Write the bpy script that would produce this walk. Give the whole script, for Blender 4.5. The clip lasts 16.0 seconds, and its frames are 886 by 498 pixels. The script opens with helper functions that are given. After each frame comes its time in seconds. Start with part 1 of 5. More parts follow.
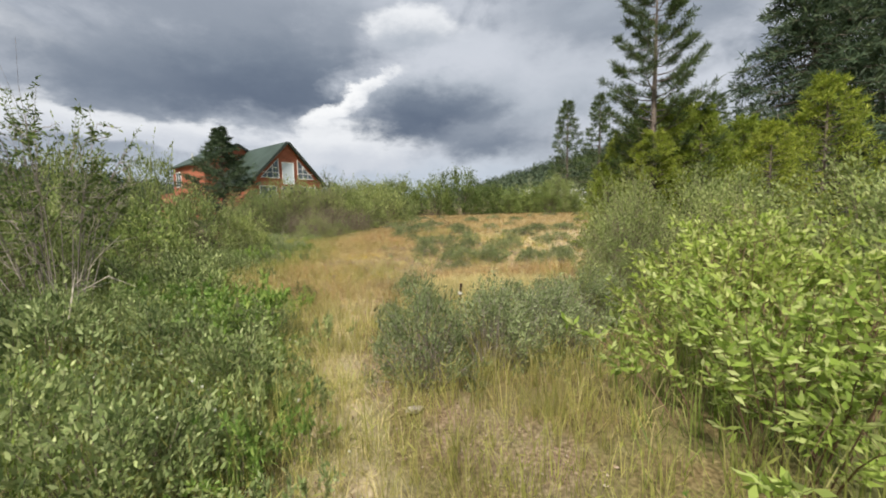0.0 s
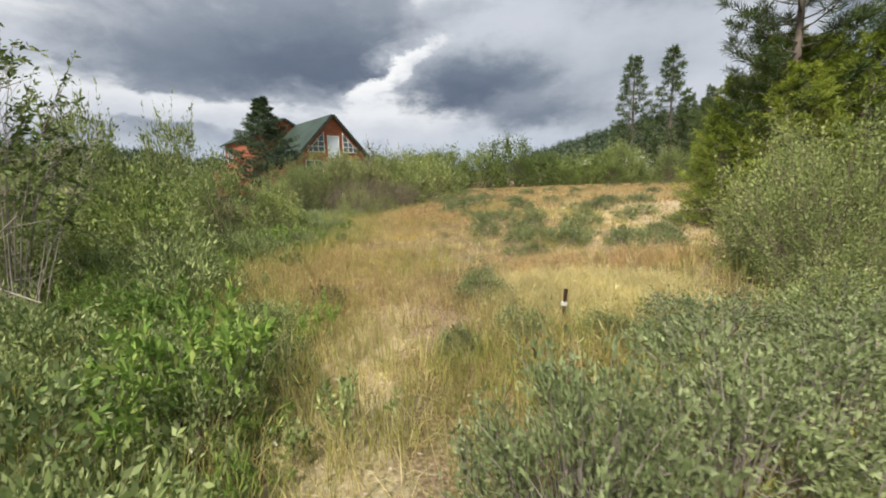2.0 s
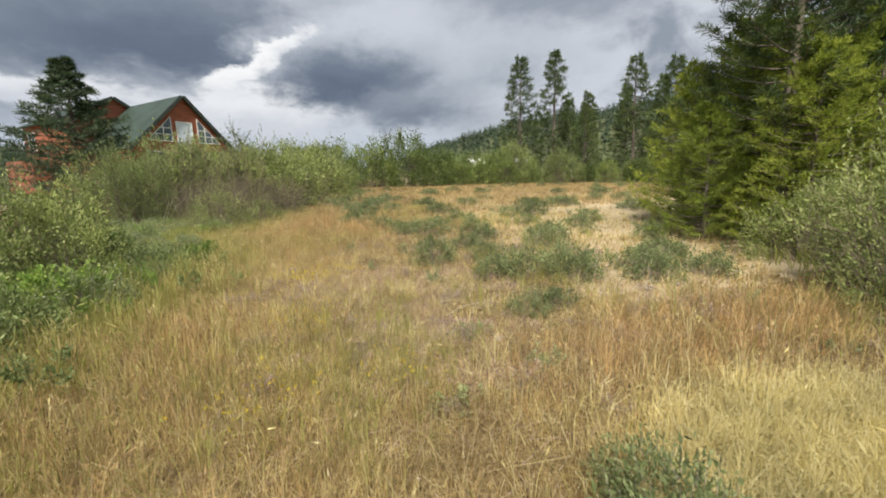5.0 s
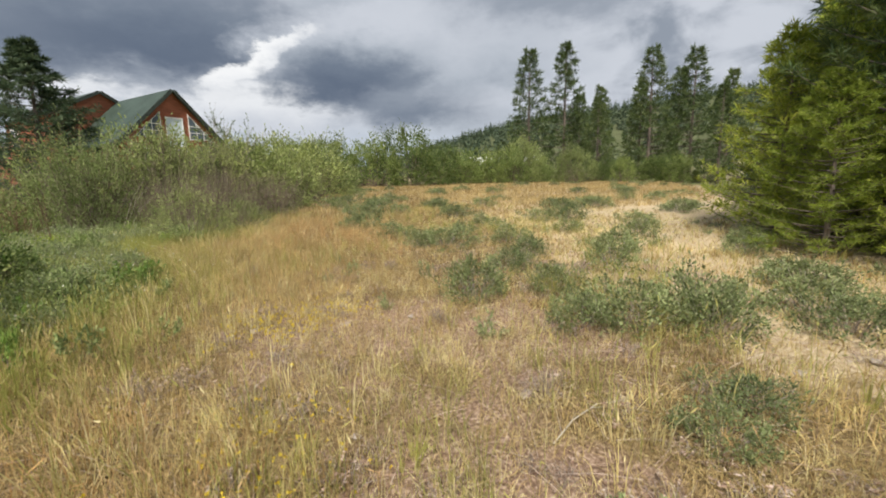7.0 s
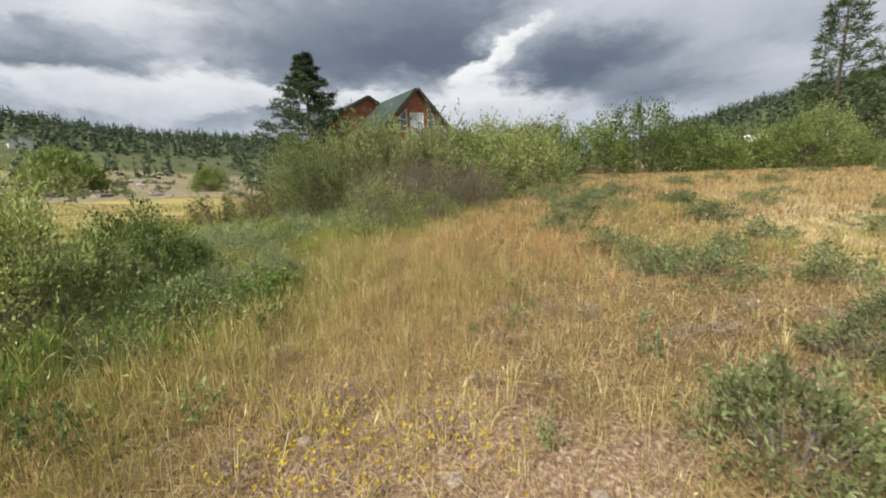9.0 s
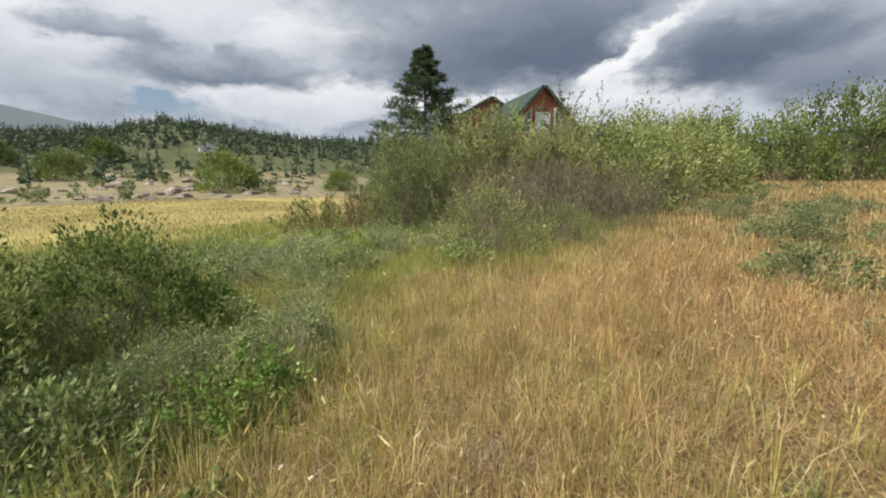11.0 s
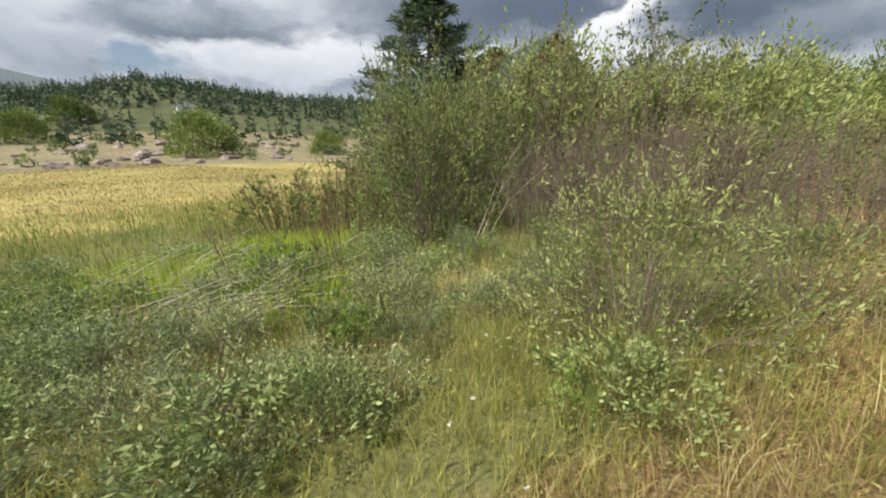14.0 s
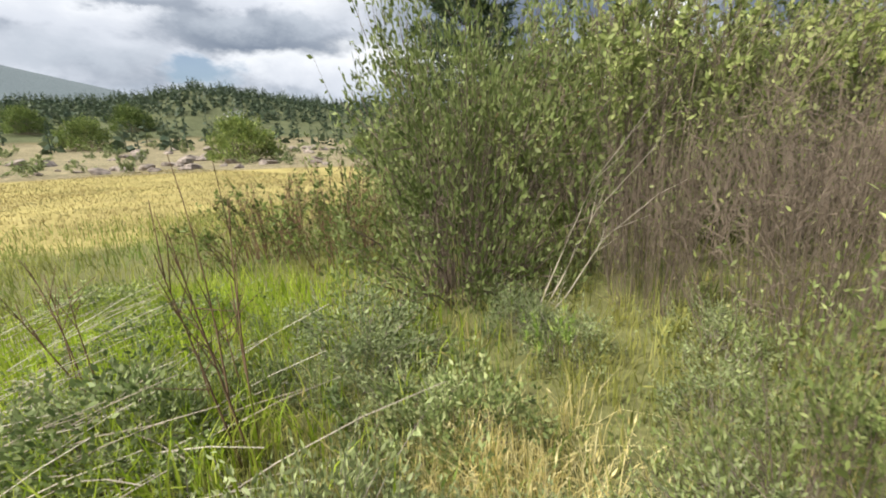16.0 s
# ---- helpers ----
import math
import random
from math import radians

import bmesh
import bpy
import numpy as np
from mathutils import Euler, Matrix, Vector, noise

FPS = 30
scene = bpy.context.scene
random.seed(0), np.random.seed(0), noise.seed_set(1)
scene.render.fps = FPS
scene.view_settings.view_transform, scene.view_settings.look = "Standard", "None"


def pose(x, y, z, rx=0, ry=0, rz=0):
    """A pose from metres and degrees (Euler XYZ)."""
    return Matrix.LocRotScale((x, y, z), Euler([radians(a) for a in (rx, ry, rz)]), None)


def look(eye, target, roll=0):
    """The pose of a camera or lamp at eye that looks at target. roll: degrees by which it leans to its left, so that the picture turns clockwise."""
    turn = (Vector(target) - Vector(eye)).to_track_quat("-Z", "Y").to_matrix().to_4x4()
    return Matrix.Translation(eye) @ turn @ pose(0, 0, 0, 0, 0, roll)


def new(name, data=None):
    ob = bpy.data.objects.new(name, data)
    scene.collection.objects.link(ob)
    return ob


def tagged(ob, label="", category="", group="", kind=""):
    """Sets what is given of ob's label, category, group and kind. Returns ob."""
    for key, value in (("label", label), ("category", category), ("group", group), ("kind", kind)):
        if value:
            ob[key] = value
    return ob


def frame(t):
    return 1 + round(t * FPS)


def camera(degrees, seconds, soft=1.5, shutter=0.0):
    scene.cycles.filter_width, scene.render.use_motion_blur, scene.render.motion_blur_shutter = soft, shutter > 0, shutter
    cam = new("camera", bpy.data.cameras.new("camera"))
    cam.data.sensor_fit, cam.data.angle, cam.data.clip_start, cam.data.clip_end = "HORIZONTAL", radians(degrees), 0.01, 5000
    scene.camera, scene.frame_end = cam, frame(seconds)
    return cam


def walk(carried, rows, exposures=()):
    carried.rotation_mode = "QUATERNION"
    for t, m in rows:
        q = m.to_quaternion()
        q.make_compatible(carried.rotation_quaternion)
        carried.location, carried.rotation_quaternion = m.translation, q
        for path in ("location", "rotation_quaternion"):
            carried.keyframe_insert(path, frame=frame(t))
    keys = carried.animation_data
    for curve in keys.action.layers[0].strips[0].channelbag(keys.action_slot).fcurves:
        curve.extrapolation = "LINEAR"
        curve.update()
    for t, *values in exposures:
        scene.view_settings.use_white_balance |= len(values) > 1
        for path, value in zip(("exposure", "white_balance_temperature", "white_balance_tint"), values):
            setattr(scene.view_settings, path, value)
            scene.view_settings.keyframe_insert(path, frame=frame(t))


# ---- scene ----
cam = camera(94.1, 16.0, soft=1.9, shutter=0.12)
METRES, EYE, TILT, LEAN, TURN = 20.8, 1.5, 0.0, 0.0, -13.2
ROWS = [
    (0.0, 0.0, 0.0, 0.0, -0.13, -5.21, 1.43),
    (0.5, 0.0022, 0.0261, -0.0013, 1.62, -6.6, 1.44),
    (1.0, -0.0044, 0.0523, -0.0036, 3.29, -7.34, 1.5),
    (1.5, -0.0105, 0.0811, -0.0057, 4.87, -8.02, 1.7),
    (2.0, -0.0227, 0.1114, -0.0042, 6.12, -8.62, 2.17),
    (2.5, -0.0345, 0.1409, -0.0027, 6.19, -8.0, 3.68),
    (3.0, -0.0474, 0.1711, -0.0031, 2.59, -7.51, 4.0),
    (3.5, -0.0592, 0.2042, -0.0041, -4.27, -7.98, 2.88),
    (4.0, -0.0675, 0.2362, -0.0016, -7.69, -8.7, 2.23),
    (6.5, -0.092, 0.3793, 0.0004, -11.31, -9.56, 1.35),
    (7.0, -0.0868, 0.4116, -0.0021, -10.62, -9.48, 1.56),
    (7.5, -0.0826, 0.4434, -0.0022, -9.21, -9.9, 1.74),
    (8.0, -0.0717, 0.4727, -0.0018, -3.9, -9.52, 1.34),
    (8.5, -0.069, 0.5022, -0.0011, 7.8, -10.97, 2.5),
    (9.0, -0.0715, 0.531, -0.001, 19.43, -10.3, 2.02),
    (11.5, -0.1482, 0.6749, -0.0005, 36.29, -9.59, 1.57),
    (12.0, -0.1719, 0.6994, 0.0019, 36.88, -10.11, 2.45),
    (12.5, -0.1947, 0.7242, 0.004, 38.35, -9.09, 2.75),
    (13.0, -0.2202, 0.7464, 0.0055, 37.19, -10.69, 2.12),
    (13.5, -0.2436, 0.7687, 0.0086, 36.35, -12.51, 1.65),
    (14.0, -0.2673, 0.7881, 0.008, 34.73, -14.62, 1.33),
    (14.5, -0.2878, 0.8105, 0.0058, 36.23, -12.89, 2.12),
    (15.0, -0.3095, 0.8351, 0.0035, 35.57, -13.47, 2.53),
    (15.5, -0.3233, 0.8627, 0.0017, 35.47, -14.69, 0.85),
    (16.0, -0.336, 0.8871, 0.0025, 40.23, -13.99, 1.94),
]
walk(cam, [(t, pose(0, 0, EYE, TILT, LEAN, TURN) @ pose(METRES * x, METRES * y, METRES * z, 90 + pitch, roll, yaw)) for t, x, y, z, yaw, pitch, roll in ROWS],
     exposures=[(0.0, 0.05), (9.0, 0.0), (13.0, 0.08), (15.0, 0.16), (16.0, 0.36)])

# ---- world and light ----
sun_az, sun_el = radians(214), radians(50)
world = bpy.data.worlds.new("sky")
scene.world = world
world.use_nodes = True
wn, wl = world.node_tree.nodes, world.node_tree.links
wn.clear()


def wnode(kind, **props):
    n = wn.new(kind)
    for key, value in props.items():
        n.inputs[key].default_value = value
    return n


def wmath(op, a, b=None, c=None, clamp=False):
    n = wn.new("ShaderNodeMath")
    n.operation, n.use_clamp = op, clamp
    for i, v in enumerate((a, b, c)):
        if v is None:
            continue
        if isinstance(v, (int, float)):
            n.inputs[i].default_value = v
        else:
            wl.new(v, n.inputs[i])
    return n.outputs[0]


def wmix(f, a, b):
    n = wn.new("ShaderNodeMix")
    n.data_type = "RGBA"
    for s, v in ((n.inputs[0], f), (n.inputs[6], a), (n.inputs[7], b)):
        if isinstance(v, (int, float, tuple)):
            s.default_value = v
        else:
            wl.new(v, s)
    return n.outputs[2]


def wrange(v, lo, hi):
    n = wn.new("ShaderNodeMapRange")
    n.interpolation_type = "SMOOTHSTEP"
    n.inputs[1].default_value, n.inputs[2].default_value = lo, hi
    wl.new(v, n.inputs[0])
    return n.outputs[0]


coords = wn.new("ShaderNodeTexCoord")
sep = wn.new("ShaderNodeSeparateXYZ")
wl.new(coords.outputs["Generated"], sep.inputs[0])
dx, dy, dz = sep.outputs


def wnoise(scale, detail, rough, offset, warp=0.0, flat=1.9):
    """Cloud noise on the sky's directions, flattened towards the horizon: its value and its colour."""
    m = wn.new("ShaderNodeMapping")
    m.inputs["Location"].default_value, m.inputs["Scale"].default_value = offset, (1, 1, flat)
    wl.new(coords.outputs["Generated"], m.inputs[0])
    n = wn.new("ShaderNodeTexNoise")
    n.inputs["Scale"].default_value, n.inputs["Detail"].default_value = scale, detail
    n.inputs["Roughness"].default_value, n.inputs["Distortion"].default_value = rough, warp
    wl.new(m.outputs[0], n.inputs["Vector"])
    return n.outputs


billow = wnoise(5.5, 9, 0.58, (3.1, 1.7, 0.4), 0.3)[0]
puff = wnoise(11.0, 8, 0.6, (7.3, 2.9, 1.1), 0.2)[0]
broad = wnoise(2.2, 4, 0.5, (1.3, 5.2, 2.0), 0.2)[0]
swirl = wn.new("ShaderNodeSeparateXYZ")
wl.new(wnoise(8.0, 6, 0.62, (4.4, 0.3, 2.2))[1], swirl.inputs[0])
DEG = 180 / math.pi
azim = wmath("MULTIPLY_ADD", wmath("SUBTRACT", swirl.outputs[0], 0.5), 9.0, wmath("MULTIPLY", wmath("ARCTAN2", dx, dy), DEG))
elev = wmath("MULTIPLY_ADD", wmath("SUBTRACT", swirl.outputs[1], 0.5), 5.5, wmath("MULTIPLY", wmath("ARCSINE", dz), DEG))
edge_noise = wmath("MULTIPLY_ADD", wmath("SUBTRACT", puff, 0.5), 1.0, wmath("MULTIPLY", wmath("SUBTRACT", billow, 0.5), 1.1))
shade_noise = wmath("MULTIPLY_ADD", wmath("SUBTRACT", billow, 0.5), 1.7, wmath("MULTIPLY", wmath("SUBTRACT", puff, 0.5), 1.0))

sky = wn.new("ShaderNodeTexSky")
sky.sky_type, sky.sun_disc = "NISHITA", False
sky.sun_elevation, sky.sun_rotation = sun_el, sun_az
sky_dim = wn.new("ShaderNodeVectorMath")
sky_dim.operation = "SCALE"
sky_dim.inputs[3].default_value = 0.09
wl.new(sky.outputs[0], sky_dim.inputs[0])

WHITE, LIGHT, PALE_GREY, MID, SLATE, DARK = (0.82, 0.84, 0.87, 1), (0.60, 0.635, 0.70, 1), (0.44, 0.485, 0.55, 1), (0.285, 0.325, 0.39, 1), (0.175, 0.215, 0.28, 1), (0.118, 0.152, 0.215, 1)


def cloud(under, az, el, half_az, half_el, top, bottom, soft=0.25, turn=0.0):
    """A bank of cloud laid over what is behind it: ragged outline, its own top and underside."""
    a, e = wmath("SUBTRACT", azim, az), wmath("SUBTRACT", elev, el)
    c, k = math.cos(radians(turn)), math.sin(radians(turn))
    u = wmath("DIVIDE", wmath("MULTIPLY_ADD", a, c, wmath("MULTIPLY", e, k)), half_az)
    v = wmath("DIVIDE", wmath("MULTIPLY_ADD", e, c, wmath("MULTIPLY", a, -k)), half_el)
    dist = wmath("SQRT", wmath("MULTIPLY_ADD", u, u, wmath("MULTIPLY", v, v)))
    mask = wrange(wmath("ADD", wmath("SUBTRACT", 1.0, dist), edge_noise), -soft, soft)
    tone_f = wrange(wmath("ADD", v, shade_noise), -0.9, 0.9)
    return wmix(mask, under, wmix(tone_f, bottom, top))


tone = wmix(wrange(wmath("MULTIPLY_ADD", wmath("SUBTRACT", broad, 0.5), 0.9, billow), 0.36, 0.66), MID, LIGHT)
tone = wmix(wrange(wmath("MULTIPLY", elev, -1.0), -9.0, -3.0), tone, (0.52, 0.585, 0.67, 1))
for bank in [(-24, 9.6, 14, 2.0, WHITE, LIGHT), (-40, 10.0, 13, 2.8, WHITE, LIGHT), (3, 9.0, 9, 3.0, WHITE, LIGHT), (-68, 14.8, 10, 3.4, WHITE, LIGHT),
             (-50, 19.5, 14, 4.2, WHITE, LIGHT), (-37, 16.2, 11, 3.0, WHITE, LIGHT), (-49, 13.2, 10, 1.9, PALE_GREY, SLATE, 0.45), (-66, 10.6, 8, 2.0, LIGHT, PALE_GREY, 0.45),
             (-60, 16.0, 6, 1.2, PALE_GREY, MID, 0.4), (26, 17, 14, 8, LIGHT, PALE_GREY, 0.5), (38, 24, 14, 5, PALE_GREY, MID, 0.5), (30, 8.5, 12, 2.5, LIGHT, PALE_GREY, 0.5),
             (-20, 26, 26, 5.5, PALE_GREY, MID, 0.6), (-9, 19, 14, 5.4, MID, SLATE, 0.5), (-20, 16.2, 15, 3.8, MID, SLATE, 0.6), (-9, 16.2, 11, 3.2, SLATE, DARK, 0.7), (10, 22.8, 6, 2.6, WHITE, PALE_GREY, 0.35),
             (17, 17.5, 6, 3.2, LIGHT, PALE_GREY, 0.5), (9, 16.2, 9, 2.4, LIGHT, PALE_GREY, 0.4)]:
    tone = cloud(tone, *bank)
tone = cloud(tone, 2.0, 14.9, 6.0, 1.25, (0.93, 0.94, 0.95, 1), WHITE, 0.3, 31)
tone = cloud(tone, 13.0, 13.6, 9.5, 4.2, PALE_GREY, SLATE, 0.3)
tone = cloud(tone, 12.0, 12.9, 7.5, 2.9, SLATE, DARK, 0.6)
tone = cloud(tone, 20.0, 9.6, 8.0, 2.2, MID, SLATE, 0.7)
blue = wmath("SUBTRACT", 1.0, wmath("SQRT", wmath("ADD", wmath("POWER", wmath("DIVIDE", wmath("ADD", azim, 56.0), 4.6), 2.0), wmath("POWER", wmath("DIVIDE", wmath("SUBTRACT", elev, 9.0), 1.7), 2.0))))
tone = wmix(wmath("MULTIPLY", wrange(wmath("ADD", blue, edge_noise), -0.2, 0.5), 0.85), tone, sky_dim.outputs[0])
back = wnode("ShaderNodeBackground", Strength=1.0)
wl.new(tone, back.inputs[0])
wout = wn.new("ShaderNodeOutputWorld")
wl.new(back.outputs[0], wout.inputs[0])

sun_data = bpy.data.lights.new("sun", "SUN")
sun_data.energy, sun_data.angle, sun_data.color = 6.0, radians(7), (1.0, 0.93, 0.82)
sun = new("sun", sun_data)
toward = Vector((math.sin(sun_az) * math.cos(sun_el), math.cos(sun_az) * math.cos(sun_el), math.sin(sun_el)))
sun.matrix_world = look(toward * 60, (0, 0, 0))


# ---- materials ----
def base_mat(name, rough=0.8, spec=0.3):
    m = bpy.data.materials.new(name)
    m.use_nodes = True
    p = m.node_tree.nodes["Principled BSDF"]
    p.inputs["Roughness"].default_value = rough
    p.inputs["Specular IOR Level"].default_value = spec
    return m, m.node_tree.nodes, m.node_tree.links, p


def ramp(nodes, links, source, stops):
    r = nodes.new("ShaderNodeValToRGB")
    el = r.color_ramp.elements
    while len(el) < len(stops):
        el.new(0.5)
    for e, (pos, col) in zip(el, stops):
        e.position, e.color = pos, (*col, 1)
    links.new(source, r.inputs[0])
    return r.outputs[0]


def mixed(nodes, links, kind, f, a, b):
    n = nodes.new("ShaderNodeMix")
    n.data_type, n.blend_type = "RGBA", kind
    for s, v in ((n.inputs[0], f), (n.inputs[6], a), (n.inputs[7], b)):
        if isinstance(v, (int, float)):
            s.default_value = v
        elif isinstance(v, tuple):
            s.default_value = (*v, 1)
        else:
            links.new(v, s)
    return n.outputs[2]


def leaf_mat(name, stops, translucent=0.35, rough=0.55, vary=0.35, patch=None, tufted=False):
    """Foliage: each leaf takes its own tone, each plant leans its own way, and light comes through."""
    m, nodes, links, p = base_mat(name, rough, 0.25)
    geo, info = nodes.new("ShaderNodeNewGeometry"), nodes.new("ShaderNodeObjectInfo")
    col = ramp(nodes, links, geo.outputs["Random Per Island"], stops)
    if patch:
        wide_n, wco = nodes.new("ShaderNodeTexNoise"), nodes.new("ShaderNodeTexCoord")
        wide_n.inputs["Scale"].default_value, wide_n.inputs["Detail"].default_value = 0.55, 5
        links.new(wco.outputs["Object"], wide_n.inputs["Vector"])
        wr = nodes.new("ShaderNodeMapRange")
        wr.interpolation_type = "SMOOTHSTEP"
        wr.inputs[1].default_value, wr.inputs[2].default_value, wr.inputs[4].default_value = 0.42, 0.62, 0.75
        links.new(wide_n.outputs[0], wr.inputs[0])
        col = mixed(nodes, links, "MIX", wr.outputs[0], col, patch)
    if tufted:
        tone_a = nodes.new("ShaderNodeAttribute")
        tone_a.attribute_name = "tone"
        ts = nodes.new("ShaderNodeVectorMath")
        ts.operation = "SCALE"
        links.new(col, ts.inputs[0])
        links.new(tone_a.outputs["Fac"], ts.inputs[3])
        col = ts.outputs[0]
    hue = nodes.new("ShaderNodeHueSaturation")
    mr = nodes.new("ShaderNodeMapRange")
    mr.inputs[3].default_value, mr.inputs[4].default_value = 1 - vary, 1 + vary
    links.new(info.outputs["Random"], mr.inputs[0])
    links.new(mr.outputs[0], hue.inputs["Value"])
    mh = nodes.new("ShaderNodeMapRange")
    mh.inputs[3].default_value, mh.inputs[4].default_value = 0.505, 0.485
    links.new(info.outputs["Random"], mh.inputs[0])
    links.new(mh.outputs[0], hue.inputs["Hue"])
    links.new(col, hue.inputs["Color"])
    noise_n = nodes.new("ShaderNodeTexNoise")
    noise_n.inputs["Scale"].default_value = 3.0
    co = nodes.new("ShaderNodeTexCoord")
    links.new(co.outputs["Object"], noise_n.inputs["Vector"])
    tone_f = nodes.new("ShaderNodeMapRange")
    tone_f.inputs[1].default_value, tone_f.inputs[2].default_value = 0.3, 0.7
    tone_f.inputs[3].default_value, tone_f.inputs[4].default_value = 0.75, 1.25
    links.new(noise_n.outputs[0], tone_f.inputs[0])
    col2 = nodes.new("ShaderNodeVectorMath")
    col2.operation = "SCALE"
    links.new(hue.outputs[0], col2.inputs[0])
    links.new(tone_f.outputs[0], col2.inputs[3])
    links.new(col2.outputs[0], p.inputs["Base Color"])
    tr = nodes.new("ShaderNodeBsdfTranslucent")
    links.new(col2.outputs[0], tr.inputs[0])
    mx = nodes.new("ShaderNodeMixShader")
    mx.inputs[0].default_value = translucent
    links.new(p.outputs[0], mx.inputs[1])
    links.new(tr.outputs[0], mx.inputs[2])
    links.new(mx.outputs[0], nodes["Material Output"].inputs[0])
    return m


def grain_mat(name, stops, scale, rough=0.85, bump=0.3, stretch=(1, 1, 1), spec=0.2, wear=None):
    """A solid surface with grain and broad mottling."""
    m, nodes, links, p = base_mat(name, rough, spec)
    co, mp = nodes.new("ShaderNodeTexCoord"), nodes.new("ShaderNodeMapping")
    mp.inputs["Scale"].default_value = stretch
    links.new(co.outputs["Object"], mp.inputs[0])
    n1, n2 = nodes.new("ShaderNodeTexNoise"), nodes.new("ShaderNodeTexNoise")
    n1.inputs["Scale"].default_value, n1.inputs["Detail"].default_value = scale, 8
    n2.inputs["Scale"].default_value, n2.inputs["Detail"].default_value = scale * 0.13, 4
    links.new(mp.outputs[0], n1.inputs["Vector"])
    links.new(mp.outputs[0], n2.inputs["Vector"])
    col = ramp(nodes, links, n1.outputs[0], stops)
    f = nodes.new("ShaderNodeMapRange")
    f.inputs[1].default_value, f.inputs[2].default_value = 0.35, 0.65
    f.inputs[3].default_value, f.inputs[4].default_value = 0.8, 1.15
    links.new(n2.outputs[0], f.inputs[0])
    v = nodes.new("ShaderNodeVectorMath")
    v.operation = "SCALE"
    links.new(col, v.inputs[0])
    links.new(f.outputs[0], v.inputs[3])
    links.new(v.outputs[0], p.inputs["Base Color"])
    b = nodes.new("ShaderNodeBump")
    b.inputs["Strength"].default_value, b.inputs["Distance"].default_value = bump, 0.02
    links.new(n1.outputs[0], b.inputs["Height"])
    links.new(b.outputs[0], p.inputs["Normal"])
    return m


SAGE = leaf_mat("sage_leaf", [(0.0, (0.165, 0.21, 0.085)), (0.5, (0.255, 0.315, 0.14)), (1.0, (0.39, 0.45, 0.23))], 0.34, vary=0.2, tufted=True)
MEADOWSAGE = leaf_mat("meadow_sage_leaf", [(0.0, (0.12, 0.155, 0.06)), (0.5, (0.195, 0.245, 0.10)), (1.0, (0.32, 0.37, 0.18))], 0.3, vary=0.2, tufted=True)
LOWGREEN = leaf_mat("shrub_leaf", [(0.0, (0.12, 0.175, 0.057)), (0.5, (0.225, 0.295, 0.108)), (1.0, (0.41, 0.47, 0.22))], 0.34, vary=0.25, tufted=True)
HERB = leaf_mat("herb_leaf", [(0.0, (0.12, 0.22, 0.045)), (0.6, (0.21, 0.34, 0.075)), (1.0, (0.36, 0.45, 0.13))], 0.36, vary=0.25)
WILLOW = leaf_mat("willow_leaf", [(0.0, (0.165, 0.215, 0.065)), (0.55, (0.265, 0.33, 0.11)), (1.0, (0.40, 0.445, 0.19))], 0.36, vary=0.22, tufted=True)
BRIGHT = leaf_mat("bright_willow_leaf", [(0.0, (0.20, 0.30, 0.05)), (0.55, (0.34, 0.45, 0.095)), (1.0, (0.52, 0.58, 0.24))], 0.42, vary=0.1)
DARKWILLOW = leaf_mat("dark_willow_leaf", [(0.0, (0.095, 0.15, 0.042)), (0.6, (0.175, 0.24, 0.07)), (1.0, (0.29, 0.345, 0.115))], 0.38, tufted=True)
PINE = leaf_mat("pine_needles", [(0.0, (0.05, 0.085, 0.03)), (0.6, (0.095, 0.14, 0.045)), (1.0, (0.17, 0.21, 0.07))], 0.3, vary=0.2)
YOUNGPINE = leaf_mat("young_pine_needles", [(0.0, (0.16, 0.225, 0.03)), (0.6, (0.27, 0.345, 0.05)), (1.0, (0.42, 0.46, 0.085))], 0.45, vary=0.15)
SPRUCE = leaf_mat("spruce_needles", [(0.0, (0.04, 0.07, 0.04)), (0.6, (0.075, 0.115, 0.06)), (1.0, (0.125, 0.165, 0.08))], 0.2, vary=0.2)
FOREST = leaf_mat("forest_needles", [(0.0, (0.05, 0.08, 0.05)), (0.6, (0.085, 0.12, 0.07)), (1.0, (0.125, 0.16, 0.09))], 0.2, vary=0.1)
DRY = leaf_mat("dry_grass_blade", [(0.0, (0.15, 0.095, 0.042)), (0.35, (0.40, 0.285, 0.115)), (0.75, (0.57, 0.44, 0.21)), (1.0, (0.68, 0.59, 0.38))], 0.38, 0.6, 0.05, (0.54, 0.42, 0.19), tufted=True)
FIELD = leaf_mat("hay_blade", [(0.0, (0.26, 0.235, 0.09)), (0.5, (0.345, 0.305, 0.125)), (1.0, (0.42, 0.375, 0.175))], 0.4, 0.6, 0.05, (0.30, 0.30, 0.12), tufted=True)
RUDDY = leaf_mat("ruddy_grass_blade", [(0.0, (0.36, 0.235, 0.085)), (0.5, (0.52, 0.375, 0.155)), (1.0, (0.66, 0.52, 0.27))], 0.42, 0.6, 0.05, tufted=True)
STRAW = leaf_mat("straw_blade", [(0.0, (0.52, 0.43, 0.17)), (0.5, (0.68, 0.59, 0.28)), (1.0, (0.78, 0.71, 0.42))], 0.4, 0.6, 0.05, tufted=True)
PALESTALK = leaf_mat("pale_stalk", [(0.0, (0.36, 0.31, 0.25)), (0.5, (0.52, 0.47, 0.38)), (1.0, (0.68, 0.64, 0.54))], 0.2, 0.7, 0.05)
